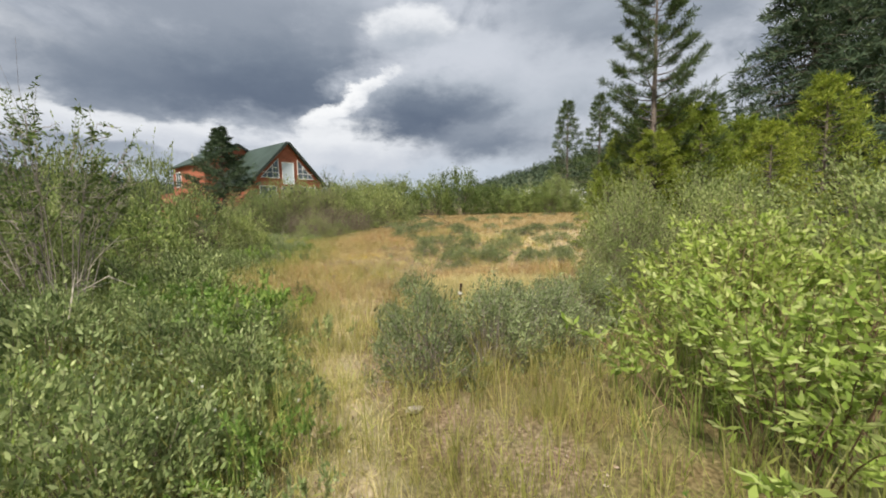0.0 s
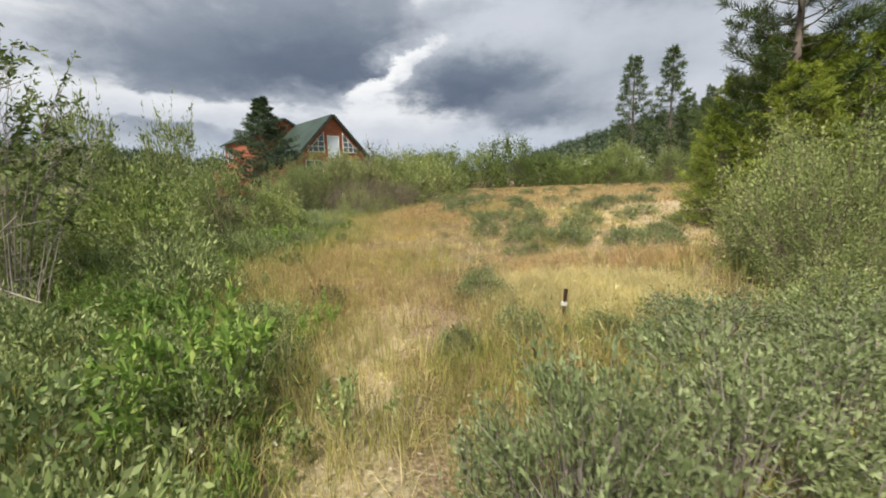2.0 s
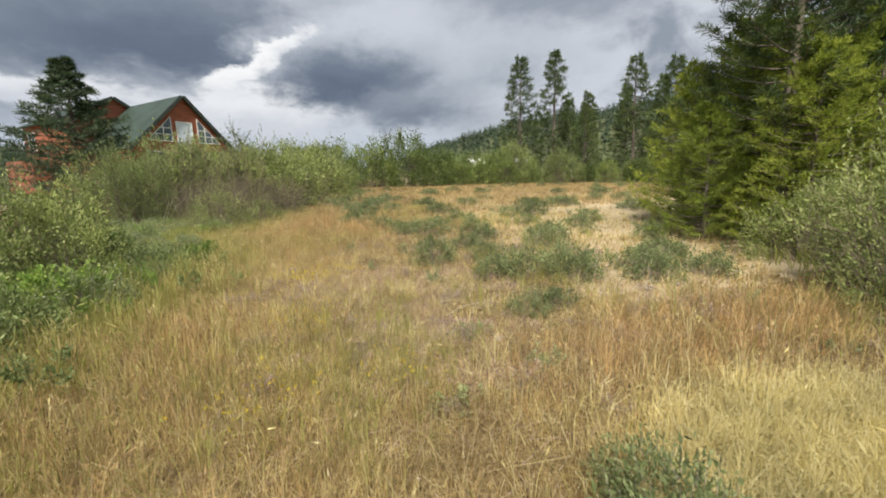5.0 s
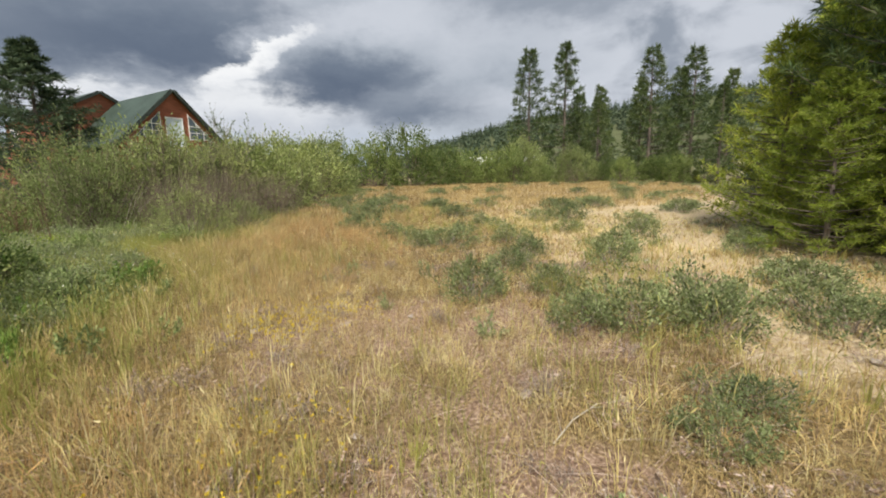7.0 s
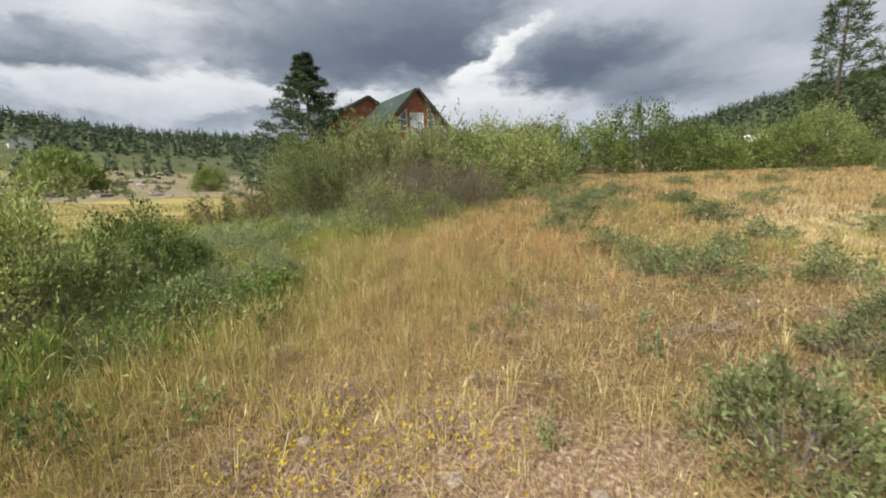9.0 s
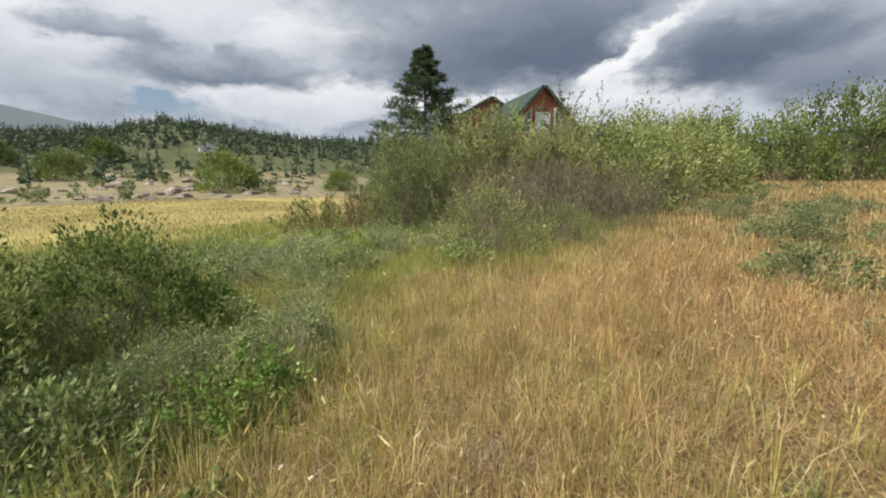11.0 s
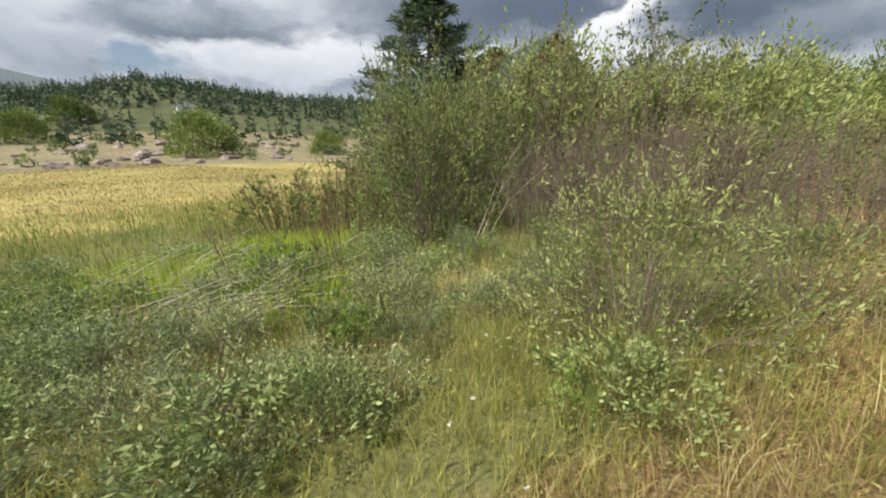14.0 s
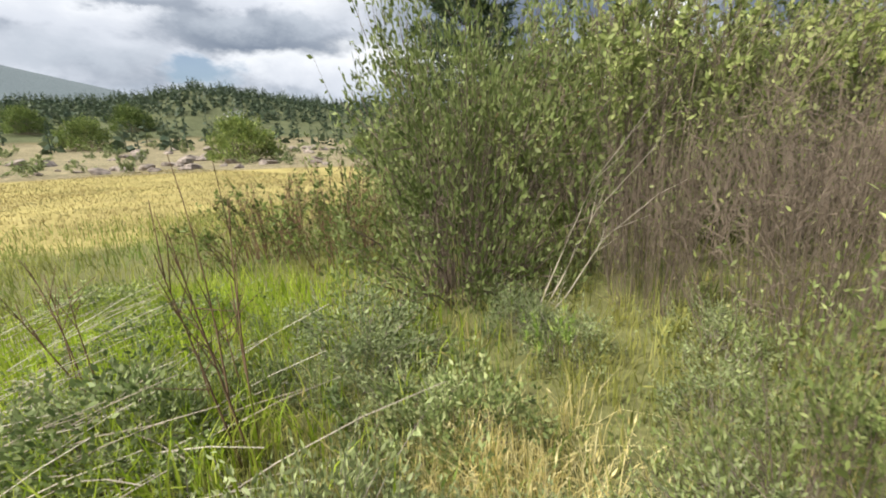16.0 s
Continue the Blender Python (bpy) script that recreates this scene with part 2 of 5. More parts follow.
MIXGRASS = leaf_mat("meadow_grass_blade", [(0.0, (0.24, 0.26, 0.065)), (0.4, (0.38, 0.38, 0.115)), (0.8, (0.53, 0.46, 0.17)), (1.0, (0.62, 0.54, 0.28))], 0.44, 0.6, 0.05, (0.34, 0.36, 0.10), tufted=True)
GREENGRASS = leaf_mat("green_grass_blade", [(0.0, (0.13, 0.21, 0.04)), (0.5, (0.22, 0.31, 0.065)), (0.85, (0.36, 0.38, 0.12)), (1.0, (0.50, 0.45, 0.22))], 0.45, 0.55, 0.05, (0.34, 0.34, 0.10), tufted=True)
LIME = leaf_mat("lush_grass_blade", [(0.0, (0.22, 0.36, 0.03)), (0.5, (0.35, 0.50, 0.05)), (1.0, (0.46, 0.56, 0.10))], 0.5, 0.55, 0.05, tufted=True)
FLOWER = leaf_mat("yellow_petal", [(0.0, (0.58, 0.40, 0.03)), (1.0, (0.75, 0.60, 0.08))], 0.3, vary=0.05)
WHITEPETAL = leaf_mat("white_petal", [(0.0, (0.66, 0.64, 0.50)), (1.0, (0.80, 0.80, 0.72))], 0.3, vary=0.05)
LITTER = leaf_mat("dead_leaf", [(0.0, (0.20, 0.13, 0.09)), (0.5, (0.36, 0.26, 0.19)), (1.0, (0.58, 0.50, 0.42))], 0.1, 0.8, 0.05)
STEM = grain_mat("shrub_stem", [(0.3, (0.13, 0.095, 0.075)), (0.7, (0.27, 0.22, 0.18))], 30, stretch=(1, 1, 0.2))
GREYSTEM = grain_mat("grey_twig", [(0.3, (0.22, 0.18, 0.16)), (0.7, (0.42, 0.37, 0.33))], 30, stretch=(1, 1, 0.2))
REDSTEM = grain_mat("brown_stem", [(0.3, (0.13, 0.08, 0.05)), (0.7, (0.26, 0.17, 0.11))], 30, stretch=(1, 1, 0.2))
DULLSTEM = grain_mat("dull_twig", [(0.3, (0.135, 0.105, 0.078)), (0.7, (0.30, 0.245, 0.19))], 30, stretch=(1, 1, 0.2))
BARK = grain_mat("bark", [(0.3, (0.09, 0.075, 0.065)), (0.7, (0.22, 0.18, 0.15))], 14, bump=0.8, stretch=(1, 1, 0.25))
ROCK = grain_mat("granite", [(0.25, (0.12, 0.10, 0.085)), (0.5, (0.27, 0.23, 0.20)), (0.8, (0.48, 0.42, 0.37))], 2.2, bump=1.0)
STONE = grain_mat("field_stone", [(0.25, (0.30, 0.24, 0.20)), (0.8, (0.58, 0.52, 0.46))], 18, bump=0.6)


def ground_material():
    m, nodes, links, p = base_mat("meadow_ground", 0.95, 0.1)
    co = nodes.new("ShaderNodeTexCoord")

    def nz(scale, detail=8, rough=0.6):
        n = nodes.new("ShaderNodeTexNoise")
        n.inputs["Scale"].default_value, n.inputs["Detail"].default_value, n.inputs["Roughness"].default_value = scale, detail, rough
        links.new(co.outputs["Object"], n.inputs["Vector"])
        return n.outputs[0]

    fine_n, mid_n, big_n = nz(38, 9, 0.66), nz(2.6), nz(0.22, 5)
    soil = ramp(nodes, links, fine_n, [(0.32, (0.075, 0.048, 0.033)), (0.5, (0.225, 0.15, 0.102)), (0.7, (0.52, 0.41, 0.31))])
    thatch = ramp(nodes, links, fine_n, [(0.32, (0.055, 0.038, 0.018)), (0.5, (0.165, 0.118, 0.056)), (0.72, (0.38, 0.295, 0.16))])
    field = ramp(nodes, links, mid_n, [(0.25, (0.23, 0.20, 0.075)), (0.5, (0.34, 0.29, 0.11)), (0.8, (0.42, 0.37, 0.17))])
    green = ramp(nodes, links, fine_n, [(0.25, (0.075, 0.08, 0.034)), (0.55, (0.15, 0.155, 0.062)), (0.8, (0.27, 0.245, 0.115))])
    scrub = ramp(nodes, links, mid_n, [(0.3, (0.12, 0.125, 0.072)), (0.5, (0.235, 0.205, 0.125)), (0.75, (0.40, 0.335, 0.22))])
    forest = ramp(nodes, links, mid_n, [(0.3, (0.06, 0.075, 0.04)), (0.7, (0.13, 0.14, 0.07))])
    cover_and_haze = nodes.new("ShaderNodeAttribute")
    cover_and_haze.attribute_name = "cover_and_haze"
    split = nodes.new("ShaderNodeSeparateColor")
    links.new(cover_and_haze.outputs["Color"], split.inputs[0])
    far = nodes.new("ShaderNodeAttribute")
    far.attribute_name = "far_cover"
    split2 = nodes.new("ShaderNodeSeparateColor")
    links.new(far.outputs["Color"], split2.inputs[0])

    def frayed(v, spread=0.5):
        a = nodes.new("ShaderNodeMath")
        a.operation = "MULTIPLY_ADD"
        links.new(mid_n, a.inputs[0])
        a.inputs[1].default_value, a.inputs[2].default_value = spread, -spread / 2
        b = nodes.new("ShaderNodeMath")
        b.operation, b.use_clamp = "ADD", True
        links.new(v, b.inputs[0])
        links.new(a.outputs[0], b.inputs[1])
        r = nodes.new("ShaderNodeMapRange")
        r.interpolation_type = "SMOOTHSTEP"
        r.inputs[1].default_value, r.inputs[2].default_value = 0.3, 0.7
        links.new(b.outputs[0], r.inputs[0])
        return r.outputs[0]

    col = mixed(nodes, links, "MIX", frayed(split.outputs[0], 0.9), thatch, soil)
    chaff = ramp(nodes, links, fine_n, [(0.3, (0.24, 0.175, 0.105)), (0.5, (0.43, 0.345, 0.22)), (0.72, (0.60, 0.52, 0.38))])
    pale = nodes.new("ShaderNodeAttribute")
    pale.attribute_name = "pale"
    col = mixed(nodes, links, "MIX", frayed(pale.outputs["Fac"], 1.1), col, chaff)
    col = mixed(nodes, links, "MIX", frayed(split.outputs[1]), col, green)
    col = mixed(nodes, links, "MIX", frayed(split2.outputs[0]), col, field)
    col = mixed(nodes, links, "MIX", frayed(split2.outputs[1], 0.8), col, scrub)
    col = mixed(nodes, links, "MIX", frayed(split2.outputs[2]), col, forest)
    # blue-grey haze of distance, painted into the base colour of the far ground
    haze_tint = ramp(nodes, links, mid_n, [(0.3, (0.12, 0.155, 0.17)), (0.7, (0.17, 0.20, 0.215))])
    col = mixed(nodes, links, "MIX", split.outputs[2], col, haze_tint)
    tonef = nodes.new("ShaderNodeMapRange")
    tonef.inputs[1].default_value, tonef.inputs[2].default_value = 0.35, 0.65
    tonef.inputs[3].default_value, tonef.inputs[4].default_value = 0.82, 1.15
    links.new(big_n, tonef.inputs[0])
    v = nodes.new("ShaderNodeVectorMath")
    v.operation = "SCALE"
    links.new(col, v.inputs[0])
    links.new(tonef.outputs[0], v.inputs[3])
    links.new(v.outputs[0], p.inputs["Base Color"])
    b = nodes.new("ShaderNodeBump")
    b.inputs["Strength"].default_value, b.inputs["Distance"].default_value = 0.3, 0.012
    links.new(fine_n, b.inputs["Height"])
    links.new(b.outputs[0], p.inputs["Normal"])
    return m


GROUND = ground_material()


# ---- mesh helpers ----
def mesh_from(name, verts, faces, mat, smooth=False):
    """A mesh from arrays of vertices and of triangles or quads."""
    verts, faces = np.asarray(verts, np.float32), np.asarray(faces, np.int32)
    me = bpy.data.meshes.new(name)
    k = faces.shape[1]
    me.vertices.add(len(verts))
    me.vertices.foreach_set("co", verts.ravel())
    me.loops.add(faces.size)
    me.loops.foreach_set("vertex_index", faces.ravel())
    me.polygons.add(len(faces))
    me.polygons.foreach_set("loop_start", np.arange(0, faces.size, k, dtype=np.int32))
    me.polygons.foreach_set("loop_total", np.full(len(faces), k, np.int32))
    if smooth:
        me.polygons.foreach_set("use_smooth", np.ones(len(faces), bool))
    me.update(calc_edges=True)
    me.materials.append(mat)
    return me


def join_faces(chunks):
    """Several (verts, faces) pairs as one."""
    vs, fs, n = [], [], 0
    for v, f in chunks:
        vs.append(v)
        fs.append(f + n)
        n += len(v)
    return np.concatenate(vs), np.concatenate(fs)


def unit(v):
    return v / np.maximum(np.linalg.norm(v, axis=-1, keepdims=True), 1e-6)


def leaves(rng, p, d, length, width, fold=0.25, droop=0.0):
    """Pointed folded leaves: from p along d."""
    n = len(p)
    d = unit(d)
    side = unit(np.cross(d, rng.normal(size=(n, 3))))
    up = np.cross(side, d)
    L = np.broadcast_to(np.asarray(length), (n,))[:, None]
    W = np.broadcast_to(np.asarray(width), (n,))[:, None] / 2
    mid = p + d * L * 0.45 + up * W * fold
    tip = p + d * L
    tip[:, 2] -= droop * L[:, 0]
    v = np.stack([p, mid + side * W, tip, mid - side * W], 1).reshape(-1, 3)
    f = np.arange(n * 4).reshape(n, 4)
    return v, f


def tubes(curves, r0, r1, sides=3):
    """Tapered tubes along curves: an array (n, k, 3)."""
    n, k, _ = curves.shape
    t = unit(np.gradient(curves, axis=1))
    ref = np.where(np.abs(t[..., 2:3]) > 0.9, np.array([1.0, 0, 0]), np.array([0, 0, 1.0]))
    a = unit(np.cross(t, ref))
    b = np.cross(t, a)
    r0, r1 = np.broadcast_to(r0, (n,)), np.broadcast_to(r1, (n,))
    rad = r0[:, None] + (r1 - r0)[:, None] * np.linspace(0, 1, k)[None, :]
    ang = np.arange(sides) * 2 * np.pi / sides
    ring = a[:, :, None] * np.cos(ang)[None, None, :, None] + b[:, :, None] * np.sin(ang)[None, None, :, None]
    v = (curves[:, :, None] + ring * rad[:, :, None, None]).reshape(-1, 3)
    i = np.arange(n)[:, None, None] * k * sides + np.arange(k - 1)[None, :, None] * sides
    s = np.arange(sides)[None, None, :]
    s2 = (s + 1) % sides
    f = np.stack([i + s, i + s2, i + sides + s2, i + sides + s], -1).reshape(-1, 4)
    return v, f


def bezier(a, b, c, k):
    s = np.linspace(0, 1, k)[None, :, None]
    return a[:, None] * (1 - s) ** 2 + b[:, None] * 2 * s * (1 - s) + c[:, None] * s ** 2


def on_curve(a, b, c, s):
    s = s[:, None]
    return a * (1 - s) ** 2 + b * 2 * s * (1 - s) + c * s ** 2, unit((b - a) * (1 - s) + (c - b) * s)


def shrub_meshes(name, seed, leaf_m, stem_m, n_stems=26, n_twigs=220, n_leaves=2200, leaf=0.06, wide=0.35, low=0.25,
                 dome=0.45, twig=0.28, stem_r=0.012, upright=0.4, bare=0, lobes=0.25, base=0.15, near=True, aspect=1.0, even=0.66):
    """A bush one metre high and one metre in radius: stems and leafy sprigs."""
    rng = np.random.default_rng(seed)
    az = rng.uniform(0, 2 * np.pi, n_stems)
    r = np.sqrt(rng.uniform(0, 1, n_stems)) * (1 - lobes * rng.uniform(0, 1, n_stems))
    lump = 1 + 0.14 * np.sin(az * 3 + seed) + 0.1 * np.sin(az * 5 + 2 * seed)
    r = r * lump
    h = (1 - dome * np.minimum(r, 1) ** 2) * rng.uniform(even, 1.0, n_stems)
    a = np.stack([np.cos(az) * base * r, np.sin(az) * base * r, np.full(n_stems, -0.03)], 1)
    c = np.stack([np.cos(az) * r, np.sin(az) * r, h], 1)
    b = a + (c - a) * np.array([0.3, 0.3, 0.62]) + rng.normal(0, 0.06, (n_stems, 3))
    chunks = [tubes(bezier(a, b, c, 5 if near else 3), stem_r, stem_r * 0.35)]
    k = rng.integers(0, n_stems, n_twigs)
    s = low + (1 - low) * rng.uniform(0, 1, n_twigs) ** 0.7
    p, t = on_curve(a[k], b[k], c[k], s)
    out = p * np.array([1, 1, 0])
    d = unit(t * 0.5 + unit(out + 1e-4) * 0.5 + np.array([0, 0, upright]) + rng.normal(0, 0.55, (n_twigs, 3)))
    tl = twig * rng.uniform(0.45, 1.2, n_twigs)
    e = p + d * tl[:, None]
    e[:, 2] = np.maximum(e[:, 2], 0.04)
    m = (p + e) / 2 + rng.normal(0, 0.02, (n_twigs, 3))
    chunks.append(tubes(np.stack([p, e], 1), stem_r * 0.4, stem_r * 0.15) if near else leaves(rng, p, d, tl, stem_r * 0.7))
    if bare:
        kb = rng.integers(0, n_stems, bare)
        pb, tb = on_curve(a[kb], b[kb], c[kb], rng.uniform(0.25, 1, bare))
        db = unit(tb * 0.6 + rng.normal(0, 0.6, (bare, 3)) + np.array([0, 0, 0.2]))
        eb = pb + db * (twig * rng.uniform(0.6, 1.8, bare))[:, None]
        eb[:, 2] = np.maximum(eb[:, 2], 0.04)
        chunks.append(tubes(bezier(pb, (pb + eb) / 2 + rng.normal(0, 0.05, (bare, 3)), eb, 3 if near else 2), stem_r * 0.45, stem_r * 0.12))
    v, f = join_faces(chunks)
    stems = mesh_from(name + "_stems", v, f, stem_m)
    weight = rng.uniform(0.25, 1.0, n_twigs) ** 1.5
    k = rng.choice(n_twigs, n_leaves, p=weight / weight.sum())
    s = rng.uniform(0.1, 1.05, n_leaves)
    q, t = on_curve(p[k], m[k], e[k], s)
    d = t * 0.6 + rng.normal(0, 0.6, (n_leaves, 3)) + np.array([0, 0, 0.15])
    L = leaf * rng.uniform(0.5, 1.3, n_leaves)
    v, f = leaves(rng, q, d, L, L * wide)
    qz = np.repeat(q[:, 2], 4)
    v[:, 2] = qz + (v[:, 2] - qz) / aspect
    me = mesh_from(name + "_foliage", v, f, leaf_m)
    me.attributes.new("tone", "FLOAT", "POINT").data.foreach_set("value", np.repeat(rng.uniform(0.78, 1.2, n_twigs)[k], 4).astype(np.float32))
    return stems, me


def clumped_meshes(name, seed, leaf_m, stem_m, clumps=70, per=70, leaf=0.06, wide=0.42, clump=0.13, shoots=60, shoot=0.25, on_shoot=8, stem_r=0.005, bare=0, aspect=1.0, inner=0.62, skirt=0.0):
    """A full bush one metre high and one metre in radius: leaf clumps over a lumpy dome, upright shoots, stems within."""
    rng = np.random.default_rng(seed)
    az, z = rng.uniform(0, 2 * np.pi, clumps), rng.uniform(skirt, 1, clumps) ** 0.85
    lump = 1 + 0.16 * np.sin(az * 3 + seed) + 0.12 * np.sin(az * 5 + 2 * seed + 3 * z)
    rr = np.sqrt(np.maximum(1 - z * z, 0)) * lump
    c = np.stack([np.cos(az) * rr, np.sin(az) * rr, z * (1 + 0.1 * np.cos(az * 2 + seed))], 1) * rng.uniform(inner, 0.94, (clumps, 1))
    a = np.stack([np.cos(az) * 0.3 * rr, np.sin(az) * 0.3 * rr, np.full(clumps, -0.03)], 1)
    b = a + (c - a) * np.array([0.35, 0.35, 0.6]) + rng.normal(0, 0.05, (clumps, 3))
    chunks = [tubes(bezier(a, b, c, 4), stem_r, stem_r * 0.35)]
    k = rng.integers(0, clumps, shoots)
    out = unit(c[k] * np.array([1, 1, 0.3]))
    d = unit(out * 0.5 + np.array([0, 0, 0.8]) + rng.normal(0, 0.3, (shoots, 3)))
    L = shoot * rng.uniform(0.5, 1.2, shoots)
    p, e = c[k] + rng.normal(0, clump * 0.5, (shoots, 3)), None
    p[:, 2] = np.maximum(p[:, 2], 0.03)
    e = p + d * L[:, None]
    chunks.append(tubes(np.stack([p, e], 1), stem_r * 0.4, stem_r * 0.15))
    if bare:
        kb = rng.integers(0, clumps, bare)
        pb, tb = on_curve(a[kb], b[kb], c[kb], rng.uniform(0.3, 1, bare))
        eb = pb + unit(tb + rng.normal(0, 0.6, (bare, 3))) * (0.3 * rng.uniform(0.4, 1.2, bare))[:, None]
        eb[:, 2] = np.maximum(eb[:, 2], 0.03)
        chunks.append(tubes(np.stack([pb, eb], 1), stem_r * 0.5, stem_r * 0.15))
    stems = mesh_from(name + "_stems", *join_faces(chunks), stem_m)
    size = rng.uniform(0.45, 1.15, clumps)
    q = np.repeat(np.arange(clumps), per)
    off = rng.normal(0, 1, (len(q), 3)) * np.array([1, 1, 0.8]) * (clump * size[q])[:, None]
    pos = c[q] + off
    dirs = unit(pos * np.array([1, 1, 0.5])) * 0.5 + off / clump * 0.25 + np.array([0, 0, 0.45]) + rng.normal(0, 0.45, pos.shape)
    ks = np.repeat(np.arange(shoots), on_shoot)
    u = rng.uniform(0.1, 1.05, len(ks))[:, None]
    pos = np.concatenate([pos, p[ks] + (e[ks] - p[ks]) * u])
    dirs = np.concatenate([dirs, d[ks] * 0.7 + rng.normal(0, 0.5, (len(ks), 3))])
    pos[:, 2] = np.maximum(pos[:, 2], rng.uniform(0.02, 0.1, len(pos)))
    ln = leaf * rng.uniform(0.55, 1.3, len(pos))
    v, f = leaves(rng, pos, dirs, ln, ln * wide)
    qz = np.repeat(pos[:, 2], 4)
    v[:, 2] = qz + (v[:, 2] - qz) / aspect
    me = mesh_from(name + "_foliage", v, f, leaf_m)
    shade = rng.uniform(0.72, 1.22, clumps)
    own = np.concatenate([shade[q], shade[k][ks] * 1.12])
    me.attributes.new("tone", "FLOAT", "POINT").data.foreach_set("value", np.repeat(own, 4).astype(np.float32))
    return stems, me


def conifer_meshes(name, seed, needle_m, height=8.0, reach=1.8, n_branches=90, per=16, tuft=9, needle=0.16, thin=0.12,
                   start=0.12, rise=0.35, droop=0.0, power=0.8, trunk_r=0.13, inner=0.25, spray=0.25, lean=0.0):
    """A conifer: trunk, boughs, and needles in tufts along the boughs."""
    rng = np.random.default_rng(seed)
    n = n_branches
    zf = start + (1 - start) * (np.arange(n) + rng.uniform(0, 1, n)) / n
    az = np.arange(n) * 2.399 + rng.normal(0, 0.35, n)
    L = reach * np.maximum(1 - zf, 0.03) ** power * rng.uniform(0.65, 1.12, n) + 0.12
    trunk_line = np.stack([lean * np.linspace(0, 1, 9) ** 2, 0.04 * np.sin(np.linspace(0, 5, 9)), np.linspace(-0.1, height, 9)], 1)[None]
    trunk = mesh_from(name + "_trunk", *tubes(trunk_line, trunk_r, 0.015, 8), BARK, True)
    a = np.stack([lean * zf ** 2, np.zeros(n), zf * height], 1)
    horiz = np.stack([np.cos(az), np.sin(az), np.zeros(n)], 1)
    c = a + horiz * L[:, None] + np.array([0, 0, 1.0]) * ((rise - droop) * L)[:, None]
    b = a + horiz * (L * 0.5)[:, None] + np.array([0, 0, 1.0]) * (-0.15 * droop * L)[:, None]
    chunks = [tubes(bezier(a, b, c, 5), 0.012 + 0.012 * L, 0.004)]
    m = n * per
    k = np.repeat(np.arange(n), per)
    s = inner + (1 - inner) * rng.uniform(0, 1, m) ** 0.75
    p, t = on_curve(a[k], b[k], c[k], s)
    sidev = np.cross(t, np.array([0, 0, 1.0])) * rng.choice([-1, 1], m)[:, None]
    d = unit(t * 0.75 + sidev * rng.uniform(0.2, 0.9, m)[:, None] + np.array([0, 0, 1.0]) * (0.25 * rise - 0.3 * droop) + rng.normal(0, 0.15, (m, 3)))
    tl = spray * (1.1 - 0.6 * s) * np.minimum(L[k], 1.2) + 0.05
    e = p + d * tl[:, None]
    chunks.append(leaves(rng, p, d, tl, 0.012))
    boughs = mesh_from(name + "_boughs", *join_faces(chunks), BARK)
    q = np.repeat(np.arange(m), tuft)
    u = rng.uniform(0.1, 1.05, len(q))[:, None]
    np_ = p[q] + (e[q] - p[q]) * u
    nd = d[q] * 0.55 + rng.normal(0, 0.55, (len(q), 3)) + np.array([0, 0, 0.15])
    nl = needle * rng.uniform(0.6, 1.2, len(q))
    foliage = mesh_from(name + "_needles", *leaves(rng, np_, nd, nl, nl * thin, 0.1), needle_m)
    return trunk, boughs, foliage


def part(name, data, parent, label=""):
    ob = new(name, data)
    ob.parent = parent
    if label:
        tagged(ob, label)
    return ob


def bm_part(name, bm, material, parent, label="", smooth=False):
    me = bpy.data.meshes.new(name)
    bm.normal_update()
    bm.to_mesh(me)
    bm.free()
    me.materials.append(material)
    if smooth:
        for f in me.polygons:
            f.use_smooth = True
    return part(name, me, parent, label)


# ---- the lie of the land ----
def sm(v, lo, hi):
    t = np.clip((np.asarray(v, float) - lo) / (hi - lo), 0, 1)
    return t * t * (3 - 2 * t)


ELEV_AZ = np.array([-180, -120, -95, -78, -71, -65, -60, -56, -49, -39, -30, -18, 0, 18, 24, 28, 33, 38, 48, 60, 80, 120, 180.0])
ELEV = np.array([3, 4, 4.0, 4.4, 4.6, 5.0, 5.8, 7.1, 6.3, 5.0, 5.4, 4.0, 2.0, 2.4, 4.8, 6.0, 7.2, 8.0, 8.8, 9.2, 8, 4, 3.0])


def gz(x, y):
    """Height of the ground."""
    x, y = np.asarray(x, float), np.asarray(y, float)
    s = 1 / (1 + np.exp(np.clip(-(x + 7) / 2.0, -40, 40)))
    r = np.hypot(x, y - 12)
    az = np.degrees(np.arctan2(x, y - 12))
    z = np.minimum(np.maximum(0, y - 12) * 0.033, 1.9) * s - 0.5 * (1 - s) * sm(r, 3, 14)
    west = sm(-az, 20, 45) * (1 - sm(-az, 120, 150))
    z = z + west * np.maximum(0, np.minimum(r, 130) - 42) * 0.05
    hill = np.interp(az, ELEV_AZ, ELEV)
    wob = 1 + 0.02 * np.sin(az * 0.35 + 1) + 0.02 * np.sin(az * 1.9)
    z = z + sm(r, 105, 270) * np.tan(np.radians(hill)) * 270 * wob * 0.86 * (1 - 0.35 * sm(r, 300, 700))
    peak = np.exp(-((az + 84) / 21) ** 2) * 0.172 + np.exp(-((az + 60) / 12) ** 2) * 0.045
    z = z + sm(r, 900, 1900) * 1900 * peak * (1 - sm(r, 1900, 3200))
    z = z + 0.025 * np.sin(x * 1.9 + 0.6 * y) * np.cos(y * 1.6 - 0.4 * x) * sm(40 - r, 0, 20)
    return z


